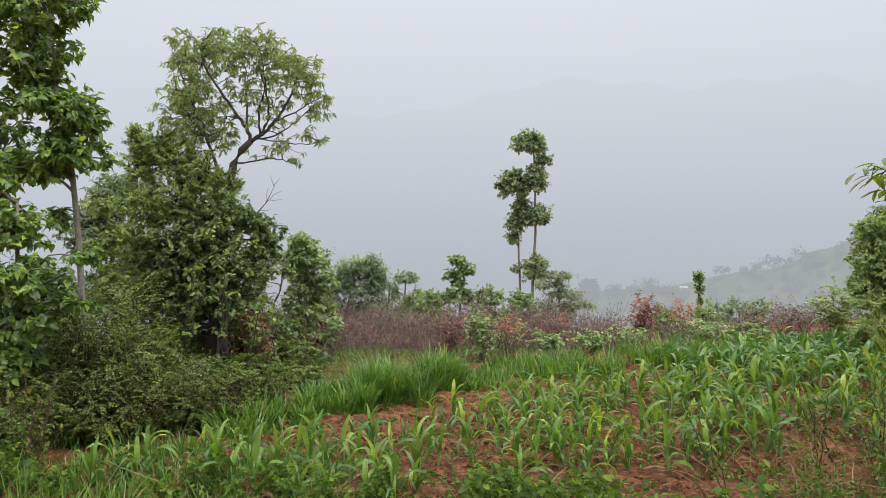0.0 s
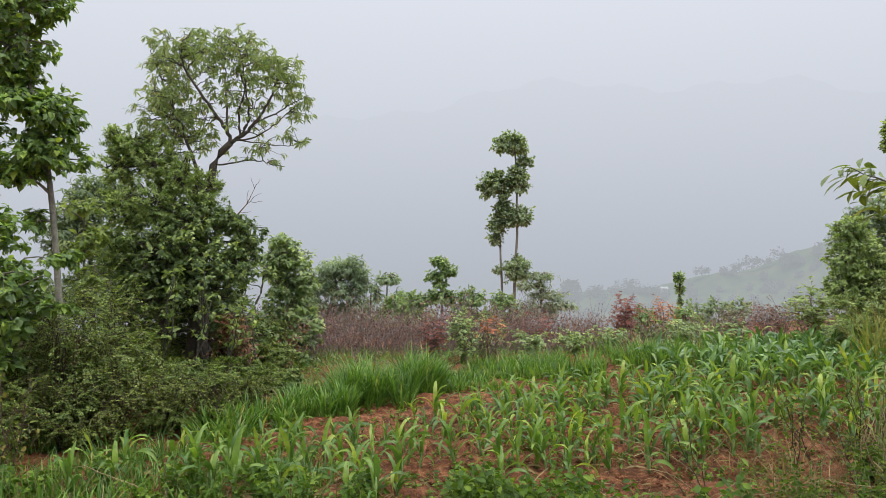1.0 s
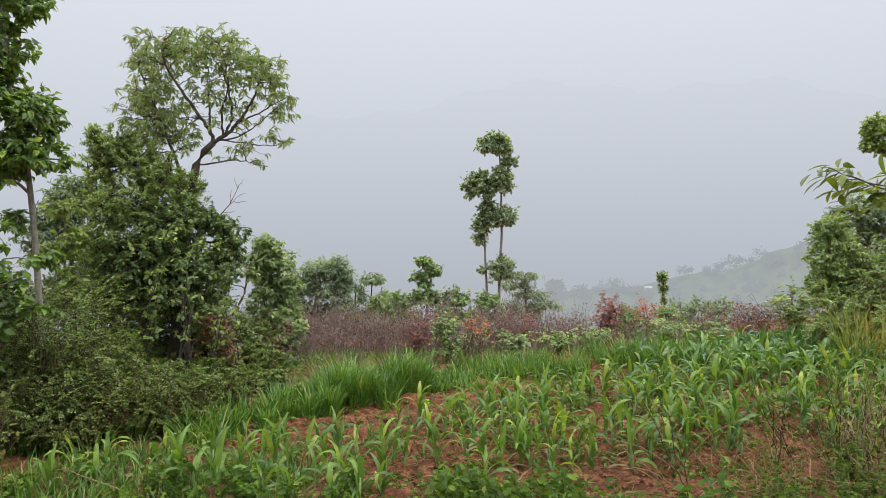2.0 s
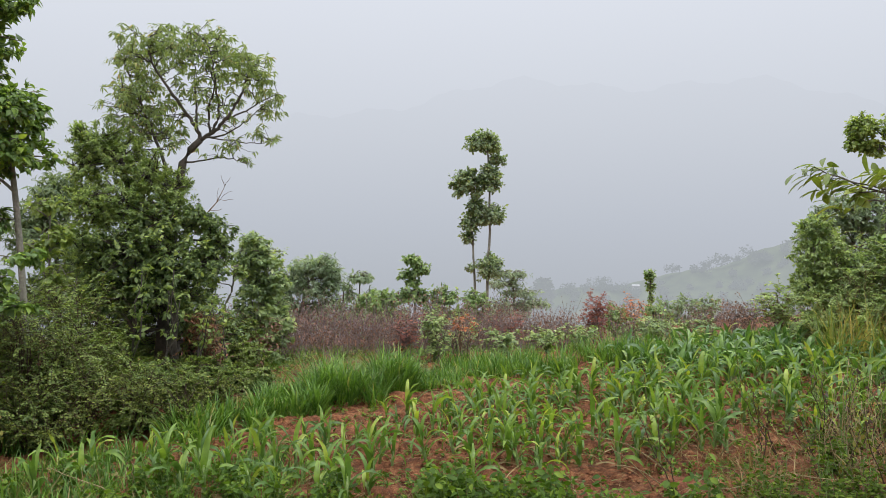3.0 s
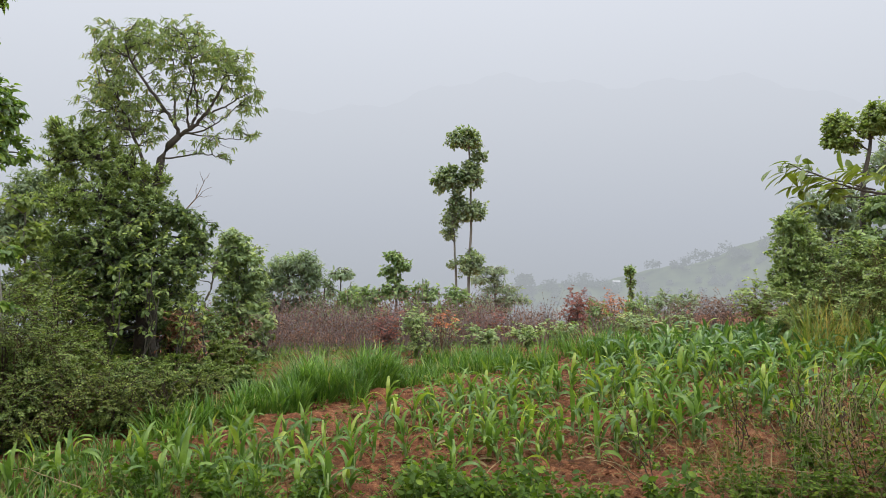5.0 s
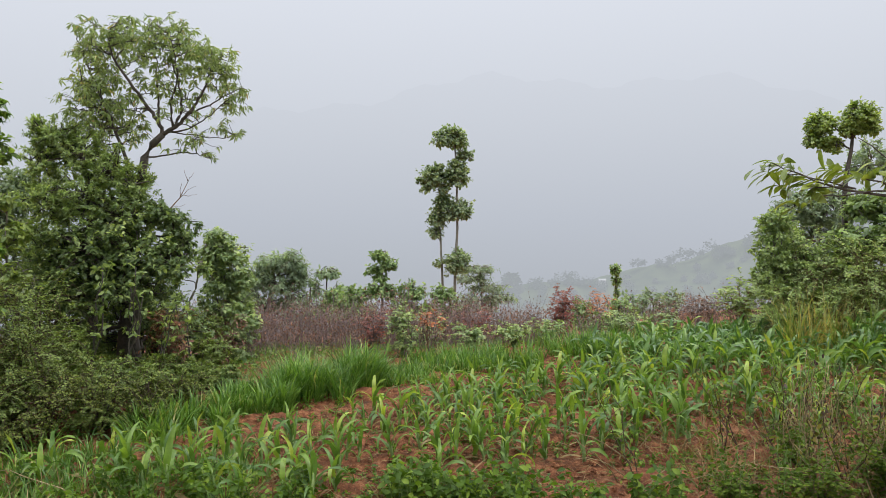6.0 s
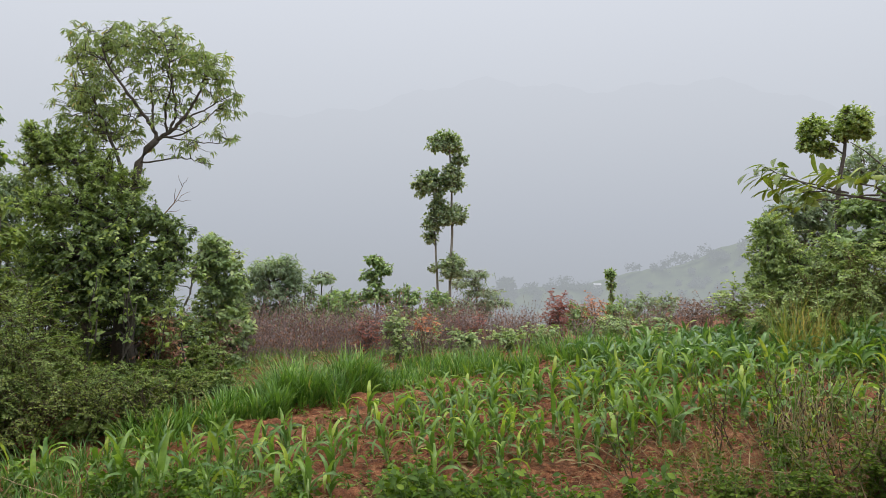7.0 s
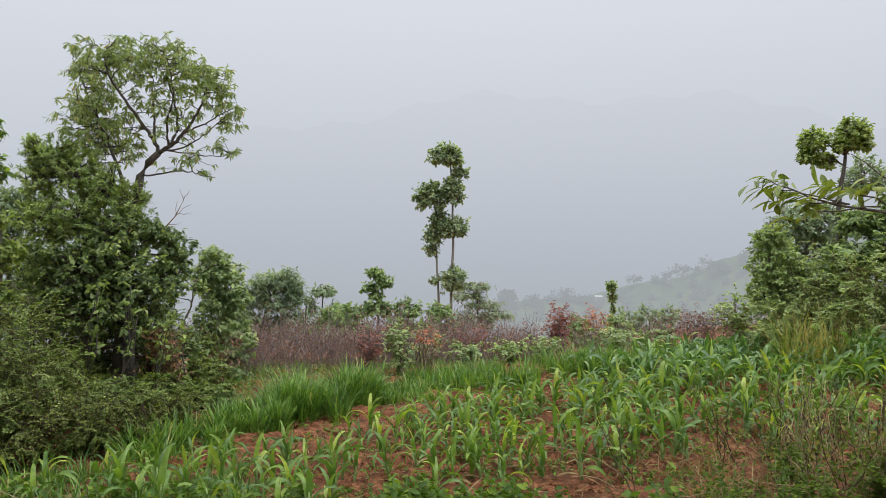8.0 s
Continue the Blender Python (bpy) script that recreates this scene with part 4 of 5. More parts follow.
tree("thicket_tree", "dense light green tree beside the maize field", (5.6, 11.2, 0.1), [(5.6, 11.2, 0.0), (5.55, 11.2, 0.8), (5.4, 11.1, 1.8)],
     [((5.28, 11.0, 1.5), (0.28, 0.4, 0.34), 140), ((5.3, 11.0, 1.92), (0.22, 0.3, 0.26), 110), ((5.26, 11.0, 1.05), (0.32, 0.4, 0.36), 140), ((5.65, 11.0, 1.35), (0.3, 0.4, 0.3), 110), ((5.95, 11.0, 1.2), (0.4, 0.45, 0.4), 160), ((5.9, 10.9, 0.75), (0.5, 0.4, 0.35), 150), ((5.45, 10.9, 0.6), (0.35, 0.4, 0.3), 90), ((5.1, 10.9, 1.25), (0.14, 0.2, 0.14), 26), ((5.5, 11.0, 1.7), (0.2, 0.25, 0.2), 50)],
     LEAF_THICKET, BARK, 71, 0.064, 20, 0.05, hollow=0.35, hang=0.4, flat=0.8, shape=SIMPLE)
tree("glossy_tree", "broad dark green tree with large leaves behind the maize", (6.8, 11.1, 0.15), [(6.8, 11.1, 0.05), (6.78, 11.1, 0.9), (6.8, 11.0, 2.0)],
     [((6.4, 10.9, 1.55), (0.42, 0.45, 0.42), 130), ((6.62, 11.0, 2.15), (0.3, 0.35, 0.32), 90), ((7.2, 10.9, 2.35), (0.42, 0.4, 0.4), 110), ((6.95, 10.8, 1.75), (0.45, 0.45, 0.45), 140), ((7.4, 10.6, 1.25), (0.5, 0.5, 0.65), 140), ((6.6, 10.8, 0.95), (0.6, 0.4, 0.45), 150)],
     LEAF_GLOSSY, BARK_DARK, 73, 0.1, 11, 0.055, hollow=0.3, hang=0.4, flat=0.8)
tree("grey_tree", "tree greyed by mist rising behind the thicket", (7.0, 13.2, 0.0), [(7.0, 13.2, -0.3), (7.0, 13.2, 1.2), (7.05, 13.2, 2.1)],
     [((6.75, 13.2, 2.15), (0.5, 0.5, 0.42), 170), ((7.35, 13.2, 2.15), (0.55, 0.5, 0.45), 170), ((8.0, 13.1, 3.0), (0.45, 0.5, 0.4), 110), ((7.1, 13.1, 1.5), (0.8, 0.5, 0.5), 190), ((6.3, 13.2, 1.8), (0.3, 0.4, 0.35), 90)], LEAF_MIST_GREY, BARK, 72, 0.1, 10, 0.06, shape=SIMPLE, hang=0.3)


def near_branch():
    """A branch of a roadside tree that hangs into the view."""
    rng = np.random.default_rng(81)
    top = tagged(new("roadside_tree"), "roadside tree reaching a slender leafy branch over the field", "tree")
    top.location = o = np.array([4.6, 2.6, 0.3])
    part("trunk", tube(np.array([(4.6, 2.6, 0.1), (4.62, 2.6, 1.2), (4.55, 2.6, 2.4), (4.6, 2.6, 3.6)]) - o, [0.12, 0.1, 0.09, 0.06], 10), BARK, top)
    main = np.array([(4.56, 2.6, 1.9), (3.6, 3.2, 1.98), (2.9, 3.6, 2.04), (2.45, 3.8, 2.11), (2.25, 3.9, 2.15), (2.12, 3.96, 2.2)]) - o
    limb = part("limb", tube(main, [0.04, 0.025, 0.012, 0.008, 0.006, 0.004], 7), BARK_DARK, top)
    forks = [((2.3, 3.88, 2.155), (2.0, 4.05, 2.240)), ((2.3, 3.88, 2.155), (2.08, 4.0, 2.160)), ((2.45, 3.8, 2.145), (2.2, 3.92, 2.270)), ((2.6, 3.75, 2.130), (2.4, 3.85, 2.280)), ((2.12, 3.96, 2.200), (1.93, 4.08, 2.310)), ((2.6, 3.72, 2.1), (2.3, 3.87, 2.42)), ((2.42, 3.8, 2.140), (2.1, 3.95, 2.100))]
    tips = []
    for a, b in forks:
        part("twig", tube(bent(np.array(a) - o, np.array(b) - o, 0.03, 6, rng, 0.02), np.linspace(0.0055, 0.0025, 6), 6), BARK_DARK, limb)
        if 2.12 < b[2] < 2.4:
            tips += [b, tuple(0.75 * np.array(b) + 0.25 * np.array(a)), tuple(np.array(b) + [-0.06, 0.03, -0.03])]
    tips = np.array(tips) - o
    ways = np.tile([-0.75, 0.35, 0.15], (len(tips), 1)) + rng.normal(0, 0.25, (len(tips), 3))
    for p, w in zip(tips, ways):
        for k in range(9):
            v, tr = sprigs(p[None], w[None], 1, 0.118, LONGLEAF, rng, 0.6, 0.3, 0.5)
            part("leaf", (v, tr), LEAF_OLIVE, top)
    more, mw = shell(np.array([4.6, 2.6, 3.9]) - o, (1.0, 1.0, 0.8), 160, rng, 0.4)
    part("crown", sprigs(more, mw, 7, 0.14, OBLONG, rng), LEAF_LIGHT, top)


near_branch()


# ---- grass, stalks and undergrowth ----
def on_ground(xy, dz=-0.02):
    return np.column_stack([xy, ground_z(xy[:, 0], xy[:, 1]) + dz])


def tufts(centres, per, radius, height, rng, lean=0.3, shape=BLADE):
    centres = np.asarray(centres, float)
    scale = centres[:, 2] if centres.shape[1] > 2 else 1.0
    c = np.repeat(centres, per, 0)
    off = rng.normal(0, radius, (len(c), 2))
    p = on_ground(c[:, :2] + off)
    d = unit(np.column_stack([off / radius * lean * 0.7 + rng.normal(0, lean * 0.6, off.shape), np.ones(len(c))]))
    h = height * rng.uniform(0.4, 1.1, len(c)) * np.repeat(rng.uniform(0.6, 1.15, len(centres)) * scale, per)
    return leaves(p, d, h, shape, rng, 0.35)


def arching(clumps, per, radius, height, rng, tilt=0.16, bend=(0.3, 1.7), width=0.013):
    """Strap blades that rise from clump bases (x, y, size), lean outwards and arch over towards their tips."""
    c = np.repeat(np.asarray(clumps, float), per, 0)
    n = len(c)
    az = rng.uniform(0, 2 * math.pi, n)
    off = radius * np.sqrt(rng.uniform(0, 1, n)) * c[:, 2]
    base = on_ground(np.column_stack([c[:, 0] + np.cos(az) * off, c[:, 1] + np.sin(az) * off]))
    az = az + rng.normal(0, 0.7, n)
    length = height * c[:, 2] * rng.uniform(0.45, 1.15, n)
    t0 = np.abs(rng.normal(0, tilt, n)) + 0.25 * off / radius * tilt
    t1 = t0 + rng.uniform(*bend, n)
    wide = width * rng.uniform(0.6, 1.2, n)
    turn = az + math.pi / 2 + rng.normal(0, 0.35, n)
    side = np.column_stack([np.cos(turn), np.sin(turn), np.zeros(n)])
    steps, p, rows = 6, base.copy(), []
    for k, w in enumerate((0.7, 1.0, 0.95, 0.8, 0.5, 0.04)):
        rows += [p - side * (wide * w * 0.5)[:, None], p + side * (wide * w * 0.5)[:, None]]
        a = t0 + (t1 - t0) * ((k + 0.5) / steps) ** 2.2
        p = p + (length / (steps - 1))[:, None] * np.column_stack([np.sin(a) * np.cos(az), np.sin(a) * np.sin(az), np.cos(a)])
    v = np.stack(rows, 1).reshape(-1, 3)
    faces = np.concatenate([[(2 * k, 2 * k + 1, 2 * k + 3), (2 * k, 2 * k + 3, 2 * k + 2)] for k in range(steps - 1)])
    return v, (faces[None] + (np.arange(n) * 2 * steps)[:, None, None]).reshape(-1, 3)


def grass_band():
    rng = np.random.default_rng(91)
    clumps = []
    for k in range(64):
        s, w = rng.uniform(-0.02, 1.0), rng.uniform(0, 1)
        x, y = -2.3 + 2.0 * s + rng.normal(0, 0.05) - 0.12 * w, 7.08 + 1.98 * s + 0.62 * w + rng.normal(0, 0.04)
        clumps.append((x, y, rng.uniform(0.6, 1.05) * (0.66 + 0.34 * min(1.0, 1.6 * s)) * (1.0 - 0.35 * max(0.0, s - 0.93) / 0.07)))
    clumps += [(-0.75 + rng.normal(0, 0.1), 9.05 + rng.normal(0, 0.1), 1.18) for k in range(7)] + [(-1.35 + rng.normal(0, 0.16), 8.6 + rng.normal(0, 0.12), 1.12) for k in range(7)]
    tagged(part("tall_grass", arching(clumps, 62, 0.125, 0.49, rng, 0.24, (0.5, 2.5), 0.0185), GRASS), "tall lush green grass along the field's edge", "grass", kind="stuff")
    low = [(x, y - 0.12, 0.5 * q) for x, y, q in clumps] + [(-2.5 + rng.uniform(-0.25, 0.3), 6.95 + rng.uniform(-0.2, 0.5), 0.75) for k in range(14)] + [(-2.0 + 0.5 * k / 9 + rng.normal(0, 0.12), 8.3 + 0.55 * k / 9 + rng.normal(0, 0.12), 0.6) for k in range(10)]
    tagged(part("grass_skirt", arching(low, 34, 0.2, 0.52, rng, 0.45, (0.8, 2.2), 0.016), GRASS), "lower arching grass round the tall clumps", "grass", kind="stuff")
    spots = [(rng.uniform(-0.15, 1.6), 9.6 + 1.3 * rng.uniform(), rng.uniform(0.5, 1.0)) for k in range(75)] + [(rng.uniform(-0.5, 0.3), 9.0 + 0.9 * rng.uniform(), rng.uniform(0.3, 0.6)) for k in range(40)] + [(x, 10.5 + 0.1 * x + 0.9 * rng.uniform(), rng.uniform(0.7, 1.1)) for x in rng.uniform(1.5, 6.5, 60)] + [(2.5 + rng.normal(0, 0.22), 10.6 + rng.normal(0, 0.15), 1.5) for k in range(12)]
    tagged(part("edge_grass", arching(spots, 32, 0.14, 0.36, rng, 0.25, (0.4, 1.9), 0.016), GRASS), "green grass along the far edge of the maize", "grass", kind="stuff")
    xy = np.column_stack([rng.uniform(-4.2, -1.2, 110), rng.uniform(4.7, 6.6, 110)])
    xy = xy[(xy[:, 1] < 6.1) | (xy[:, 0] < -2.5)]
    tagged(part("short_grass", arching(np.column_stack([xy, rng.uniform(0.5, 1.1, len(xy))]), 24, 0.12, 0.32, rng, 0.4), GRASS), "short green grass between maize and thicket", "grass", kind="stuff")
    xy = np.column_stack([rng.normal(5.3, 0.2, 20), rng.uniform(9.75, 9.98, 20)])
    tagged(part("yellow_grass", arching(np.column_stack([xy, rng.uniform(0.55, 1.05, 20)]), 18, 0.2, 1.15, rng, 0.42, (0.5, 2.2), 0.008), GRASS_YELLOW), "tall yellowing grass in front of the thicket", "grass", kind="stuff")
    xy = np.column_stack([rng.uniform(4.75, 5.9, 24), rng.uniform(9.4, 9.8, 24)])
    tagged(part("reed_grass", arching(np.column_stack([xy, rng.uniform(0.5, 1.0, 24)]), 8, 0.14, 1.1, rng, 0.25, (0.5, 1.8), 0.02), GRASS_REED), "tall green reed grass at the foot of the thicket", "grass", kind="stuff")
    xy = np.column_stack([rng.uniform(-3.2, 0.6, 260), rng.uniform(8.9, 12.3, 260)])
    xy = xy[xy[:, 1] > 8.6 + 0.92 * (xy[:, 0] + 2.4)]
    tagged(part("rough_grass", tufts(xy, 26, 0.12, 0.22, rng, 0.5), GRASS), "rough green grass below the dry stalks", "grass", kind="stuff")
    xy = np.concatenate([np.column_stack([rng.uniform(2.0, 4.4, 190), rng.uniform(4.9, 6.8, 190)]), np.column_stack([rng.uniform(-4.2, -1.4, 90), rng.uniform(4.7, 6.0, 90)]), np.column_stack([rng.uniform(-1.4, 1.2, 20), rng.uniform(4.6, 5.6, 20)])])
    tagged(part("dry_grass", tufts(xy, 7, 0.12, 0.3, rng, 0.7), GRASS_DRY), "sparse dry straw-coloured grass among the weeds", "grass", kind="stuff")


grass_band()


def dry_stalks():
    """The band of withered reddish stalks beyond the field."""
    rng = np.random.default_rng(95)
    stems, lp, lw = [], [], []
    for k in range(1800):
        x = rng.uniform(-4.2, 2.2) if k % 5 else rng.uniform(2.2, 9)
        y = rng.uniform(10.7 if x < 0.4 else 11.9, 15.5) + 0.12 * max(x, 0)
        z = float(ground_z(x, y)) - 0.05
        h = rng.uniform(0.5, 1.0) * (1.0 if x < 1.5 else 0.75) * (0.85 + 0.5 * noise.noise(Vector((x * 1.1, y * 0.8, 2.0)))) * (1.25 if rng.uniform() < 0.06 else 1.0) * (0.72 if y < 11.9 else 0.92)
        tip = np.array([x + rng.normal(0, 0.12), y + rng.normal(0, 0.12), z + h])
        path = bent((x, y, z), tip, 0, 5, rng, 0.03)
        stems.append(tube(path, np.linspace(0.0045, 0.002, 5), 4))
        for j in (2, 3, 3, 4):
            e = path[j] + rng.normal(0, 0.1, 3) + [0, 0, 0.16]
            stems.append(tube(bent(path[j], e, 0, 3), [0.0028, 0.0022, 0.0015], 3))
            lp += [e, path[j] * 0.4 + e * 0.6, path[j]]
            lw += list(rng.normal(0, 0.6, (3, 3)) + [0, 0, -0.2])
    tagged(part("dry_stalks", joined(stems), STEM_RED), "withered reddish-brown stalks in a dense band", "stalks", kind="stuff")
    tagged(part("withered_leaves", leaves(lp, lw, rng.uniform(0.02, 0.048, len(lp)), SPECK, rng), DRY_LEAF), "shrivelled brown leaves on the dry stalks", "leaves", kind="stuff")


dry_stalks()


def shrub(name, label, base, height, width, stems, leaf_mat, stem_mat, seed, size=0.04, per=60, shape=SIMPLE, arch=0.3, category="shrub", bare=0.2, sides=6):
    """Arching stems from one root, each with side sprays that carry leaves in two ranks."""
    rng = np.random.default_rng(seed)
    top = tagged(new(name), label, category)
    top.location = base
    pts, ways = [], []
    for k in range(stems):
        a = rng.uniform(0, 2 * math.pi)
        r, h = width * math.sqrt(rng.uniform(0.02, 1)), height * rng.uniform(0.55, 1.05)
        out = np.array([math.cos(a), math.sin(a), 0])
        s = np.linspace(0, 1, 9)
        path = out[None] * (r * s ** 1.3)[:, None]
        path[:, 2] = h * np.sin(s * math.pi * 0.5 * (1 + arch)) / math.sin(math.pi * 0.5 * min(1.0, 1 + arch))
        path[1:] += rng.normal(0, 0.02 * height, (8, 3))
        wood = [tube(path, np.linspace(0.005, 0.0015, 9), 4)]
        for j in range(sides):
            u = rng.uniform(bare, 1)
            i = min(7, int(u * 8))
            p0 = path[i] + (path[i + 1] - path[i]) * (u * 8 - i)
            d = unit(out * rng.uniform(0.1, 0.8) + rng.normal(0, 0.55, 3) + [0, 0, 0.25])
            length = height * rng.uniform(0.16, 0.34)
            s = np.linspace(0, 1, 3)[:, None]
            side = p0 + d * length * s - np.array([0, 0, 0.35]) * length * s * s
            wood.append(tube(side, np.linspace(0.0025, 0.001, 3), 3))
            across = unit(np.cross(d, [0, 0, 1.0]))
            n = max(3, per // sides)
            v = rng.uniform(0.05, 1, n)[:, None]
            q = p0 + d * length * v - np.array([0, 0, 0.35]) * length * v * v
            sign = np.where(np.arange(n) % 2, 1.0, -1.0)[:, None]
            pts.append(q)
            ways.append(across * sign + d * 0.55 + rng.normal(0, 0.25, (n, 3)))
        part("stem", joined(wood), stem_mat, top)
    pts, ways = np.concatenate(pts), np.concatenate(ways)
    tagged(part("foliage", leaves(pts, ways, size * rng.uniform(0.6, 1.25, len(pts)), shape, rng, 0.8, 0.8 * unit(pts - [0, 0, 0.3 * height])), leaf_mat, top), kind="stuff")
    return top


UNDER = [(-2.6, 8.9, 0.36, 0.35), (-2.3, 8.75, 0.3, 0.28), (-2.75, 8.55, 0.3, 0.3), (-3.5, 10.0, 1.1, 0.5), (-4.1, 10.0, 1.3, 0.6), (-3.0, 10.2, 0.7, 0.4), (-4.5, 7.2, 0.95, 0.7), (-3.85, 7.15, 0.95, 0.7), (-3.2, 7.35, 0.6, 0.5), (-4.9, 8.2, 1.35, 0.8), (-4.1, 8.1, 1.35, 0.75), (-3.4, 8.2, 0.5, 0.45), (-2.8, 8.1, 0.5, 0.4), (-2.75, 7.6, 0.5, 0.35), (-3.1, 8.6, 0.42, 0.4), (-4.0, 8.5, 0.75, 0.5), (-4.3, 6.4, 0.75, 0.55), (-3.75, 6.5, 0.6, 0.5), (-5.3, 7.4, 1.15, 0.7), (-2.65, 9.5, 0.5, 0.4), (-4.6, 6.9, 0.9, 0.6), (-5.9, 8.6, 1.5, 0.8), (-3.0, 7.1, 0.28, 0.3), (-4.0, 5.9, 0.5, 0.4), (-3.95, 6.85, 1.25, 0.5), (-3.75, 7.6, 0.85, 0.5), (-4.5, 7.7, 1.4, 0.6)]
for k, (x, y, h, w) in enumerate(UNDER):
    shrub("thicket_shrub", "tangled small-leaved shrub in the thicket", (x, y, 0), h, w, 34, (LEAF_TINY, LEAF_SPRAY, LEAF_TINY)[k % 3], WIRY_STEM, 100 + k, (0.034, 0.037, 0.031)[k % 3] * (0.72 if y < 7.8 else 1.0), (240, 220, 240)[k % 3] * (4 if y < 7.8 else 3) // 3, shape=SPECK, arch=(0.45, 0.6, 0.25)[k % 3], bare=0.15, sides=8)

for k, (x, y, h, w) in enumerate([(-3.75, 6.75, 0.62, 0.5), (-3.35, 6.85, 0.6, 0.45), (-2.95, 7.0, 0.5, 0.4), (-2.6, 7.25, 0.4, 0.3), (-4.1, 6.4, 0.6, 0.5), (-3.5, 6.45, 0.4, 0.4), (-2.45, 7.7, 0.4, 0.3)]):
    shrub("shade_shrub", "dark small-leaved shrub at the thicket's foot", (x, y, -0.02), h * 1.12, w, 26, LEAF_DEEP, WIRY_STEM, 500 + k, 0.025, 140, SPECK, 0.08, bare=0.18, sides=8)
for k, (x, y, h, w) in enumerate([(5.3, 10.6, 0.9, 0.4), (5.75, 10.5, 1.25, 0.45), (6.3, 10.3, 1.55, 0.5), (6.9, 10.2, 1.7, 0.5), (6.0, 10.1, 0.9, 0.5), (5.3, 10.1, 0.7, 0.35), (5.0, 10.35, 0.6, 0.3), (7.4, 10.4, 2.0, 0.5), (5.6, 11.0, 1.7, 0.35)]):
    shrub("hedge_shrub", "leafy yellow-green shrub in the thicket by the maize", (x, y, float(ground_z(x, y)) - 0.03), h, w, 26, LEAF_THICKET, STEM_BROWN, 160 + k, 0.046, 190, SIMPLE, 0.25, bare=0.2, sides=7)
shrub("hazy_shrub", "yellow-green shrub paled by mist just beyond the thicket", (5.6, 12.9, -0.1), 1.0, 0.45, 22, LEAF_THICKET, STEM_BROWN, 180, 0.075, 70, OVATE, 0.3)
for k, (x, y, h, w) in enumerate([(2.6, 4.75, 0.4, 0.26), (3.25, 5.05, 0.5, 0.3), (3.65, 5.3, 0.5, 0.3), (3.45, 4.8, 0.62, 0.28), (2.1, 4.85, 0.32, 0.22), (3.0, 5.9, 0.3, 0.22)]):
    shrub("dark_shrub", "low dark green shrub with wiry brown stems", (x, y, float(ground_z(x, y)) - 0.03), h, w, 24, LEAF_DARK, STEM_BROWN, 170 + k, 0.036, 66, OVATE, 0.25, bare=0.1, sides=6)

shrub("red_shrub", "dark red-leaved shrub on the slope's edge", (2.65, 14.0, -0.35), 0.95, 0.28, 28, LEAF_RED, STEM_RED, 130, 0.052, 84, arch=0.1)
shrub("red_shrub", "dull red-leaved shrub among the dry stalks", (-0.7, 11.0, 0.0), 0.72, 0.3, 22, LEAF_RED, STEM_RED, 131, 0.05, 34, arch=0.1)
shrub("red_shrub", "small rusty-leaved shrub among the dry stalks", (0.9, 12.9, -0.25), 0.7, 0.4, 16, LEAF_RED, STEM_RED, 132, 0.06, 36, arch=0.1)
shrub("withered_shrub", "withered rust-brown shrub at the foot of the dense tree", (-2.95, 8.95, 0), 0.95, 0.2, 16, DRY_FERN, STEM_BROWN, 135, 0.07, 40, NARROW, arch=0.35)
shrub("withered_shrub", "withered brown shrub beside the columnar tree", (-2.6, 10.2, 0), 0.7, 0.3, 14, DRY_LEAF, STEM_BROWN, 136, 0.06, 24, arch=0.2)
for k, (x, y, h) in enumerate([(4.7, 12.5, 0.7), (5.05, 12.8, 0.75), (4.4, 12.9, 0.6)]):
    shrub("withered_shrub", "twiggy brown shrub with few leaves beyond the maize", (x, y, float(ground_z(x, y)) - 0.03), h, 0.36, 18, DRY_LEAF, STEM_RED, 190 + k, 0.05, 14, arch=0.15, bare=0.4)
shrub("orange_shrub", "shrub with orange-red leaf tips", (0.12, 10.95, 0.0), 0.62, 0.2, 9, LEAF_ORANGE, STEM_BROWN, 133, 0.055, 15, arch=0.1, bare=0.7)
shrub("orange_shrub", "shrub with orange leaves on the slope", (3.75, 15.4, -0.5), 0.98, 0.16, 14, LEAF_RUST, STEM_BROWN, 134, 0.055, 44, arch=0.1, bare=0.55)
for k, (x, y, h, w) in enumerate([(-0.25, 10.8, 0.72, 0.18), (0.15, 12.0, 0.5, 0.35), (0.8, 11.6, 0.4, 0.35), (1.5, 11.9, 0.42, 0.4), (2.05, 12.2, 0.45, 0.35), (3.3, 12.4, 0.55, 0.4), (4.1, 12.8, 0.5, 0.45)]):
    shrub("green_shrub", "low green shrub at the edge of the maize", (x, y, float(ground_z(x, y)) - 0.03), h, w, 18, LEAF_COLUMN, STEM_GREEN, 140 + k, 0.06, 52, OVATE, 0.2)


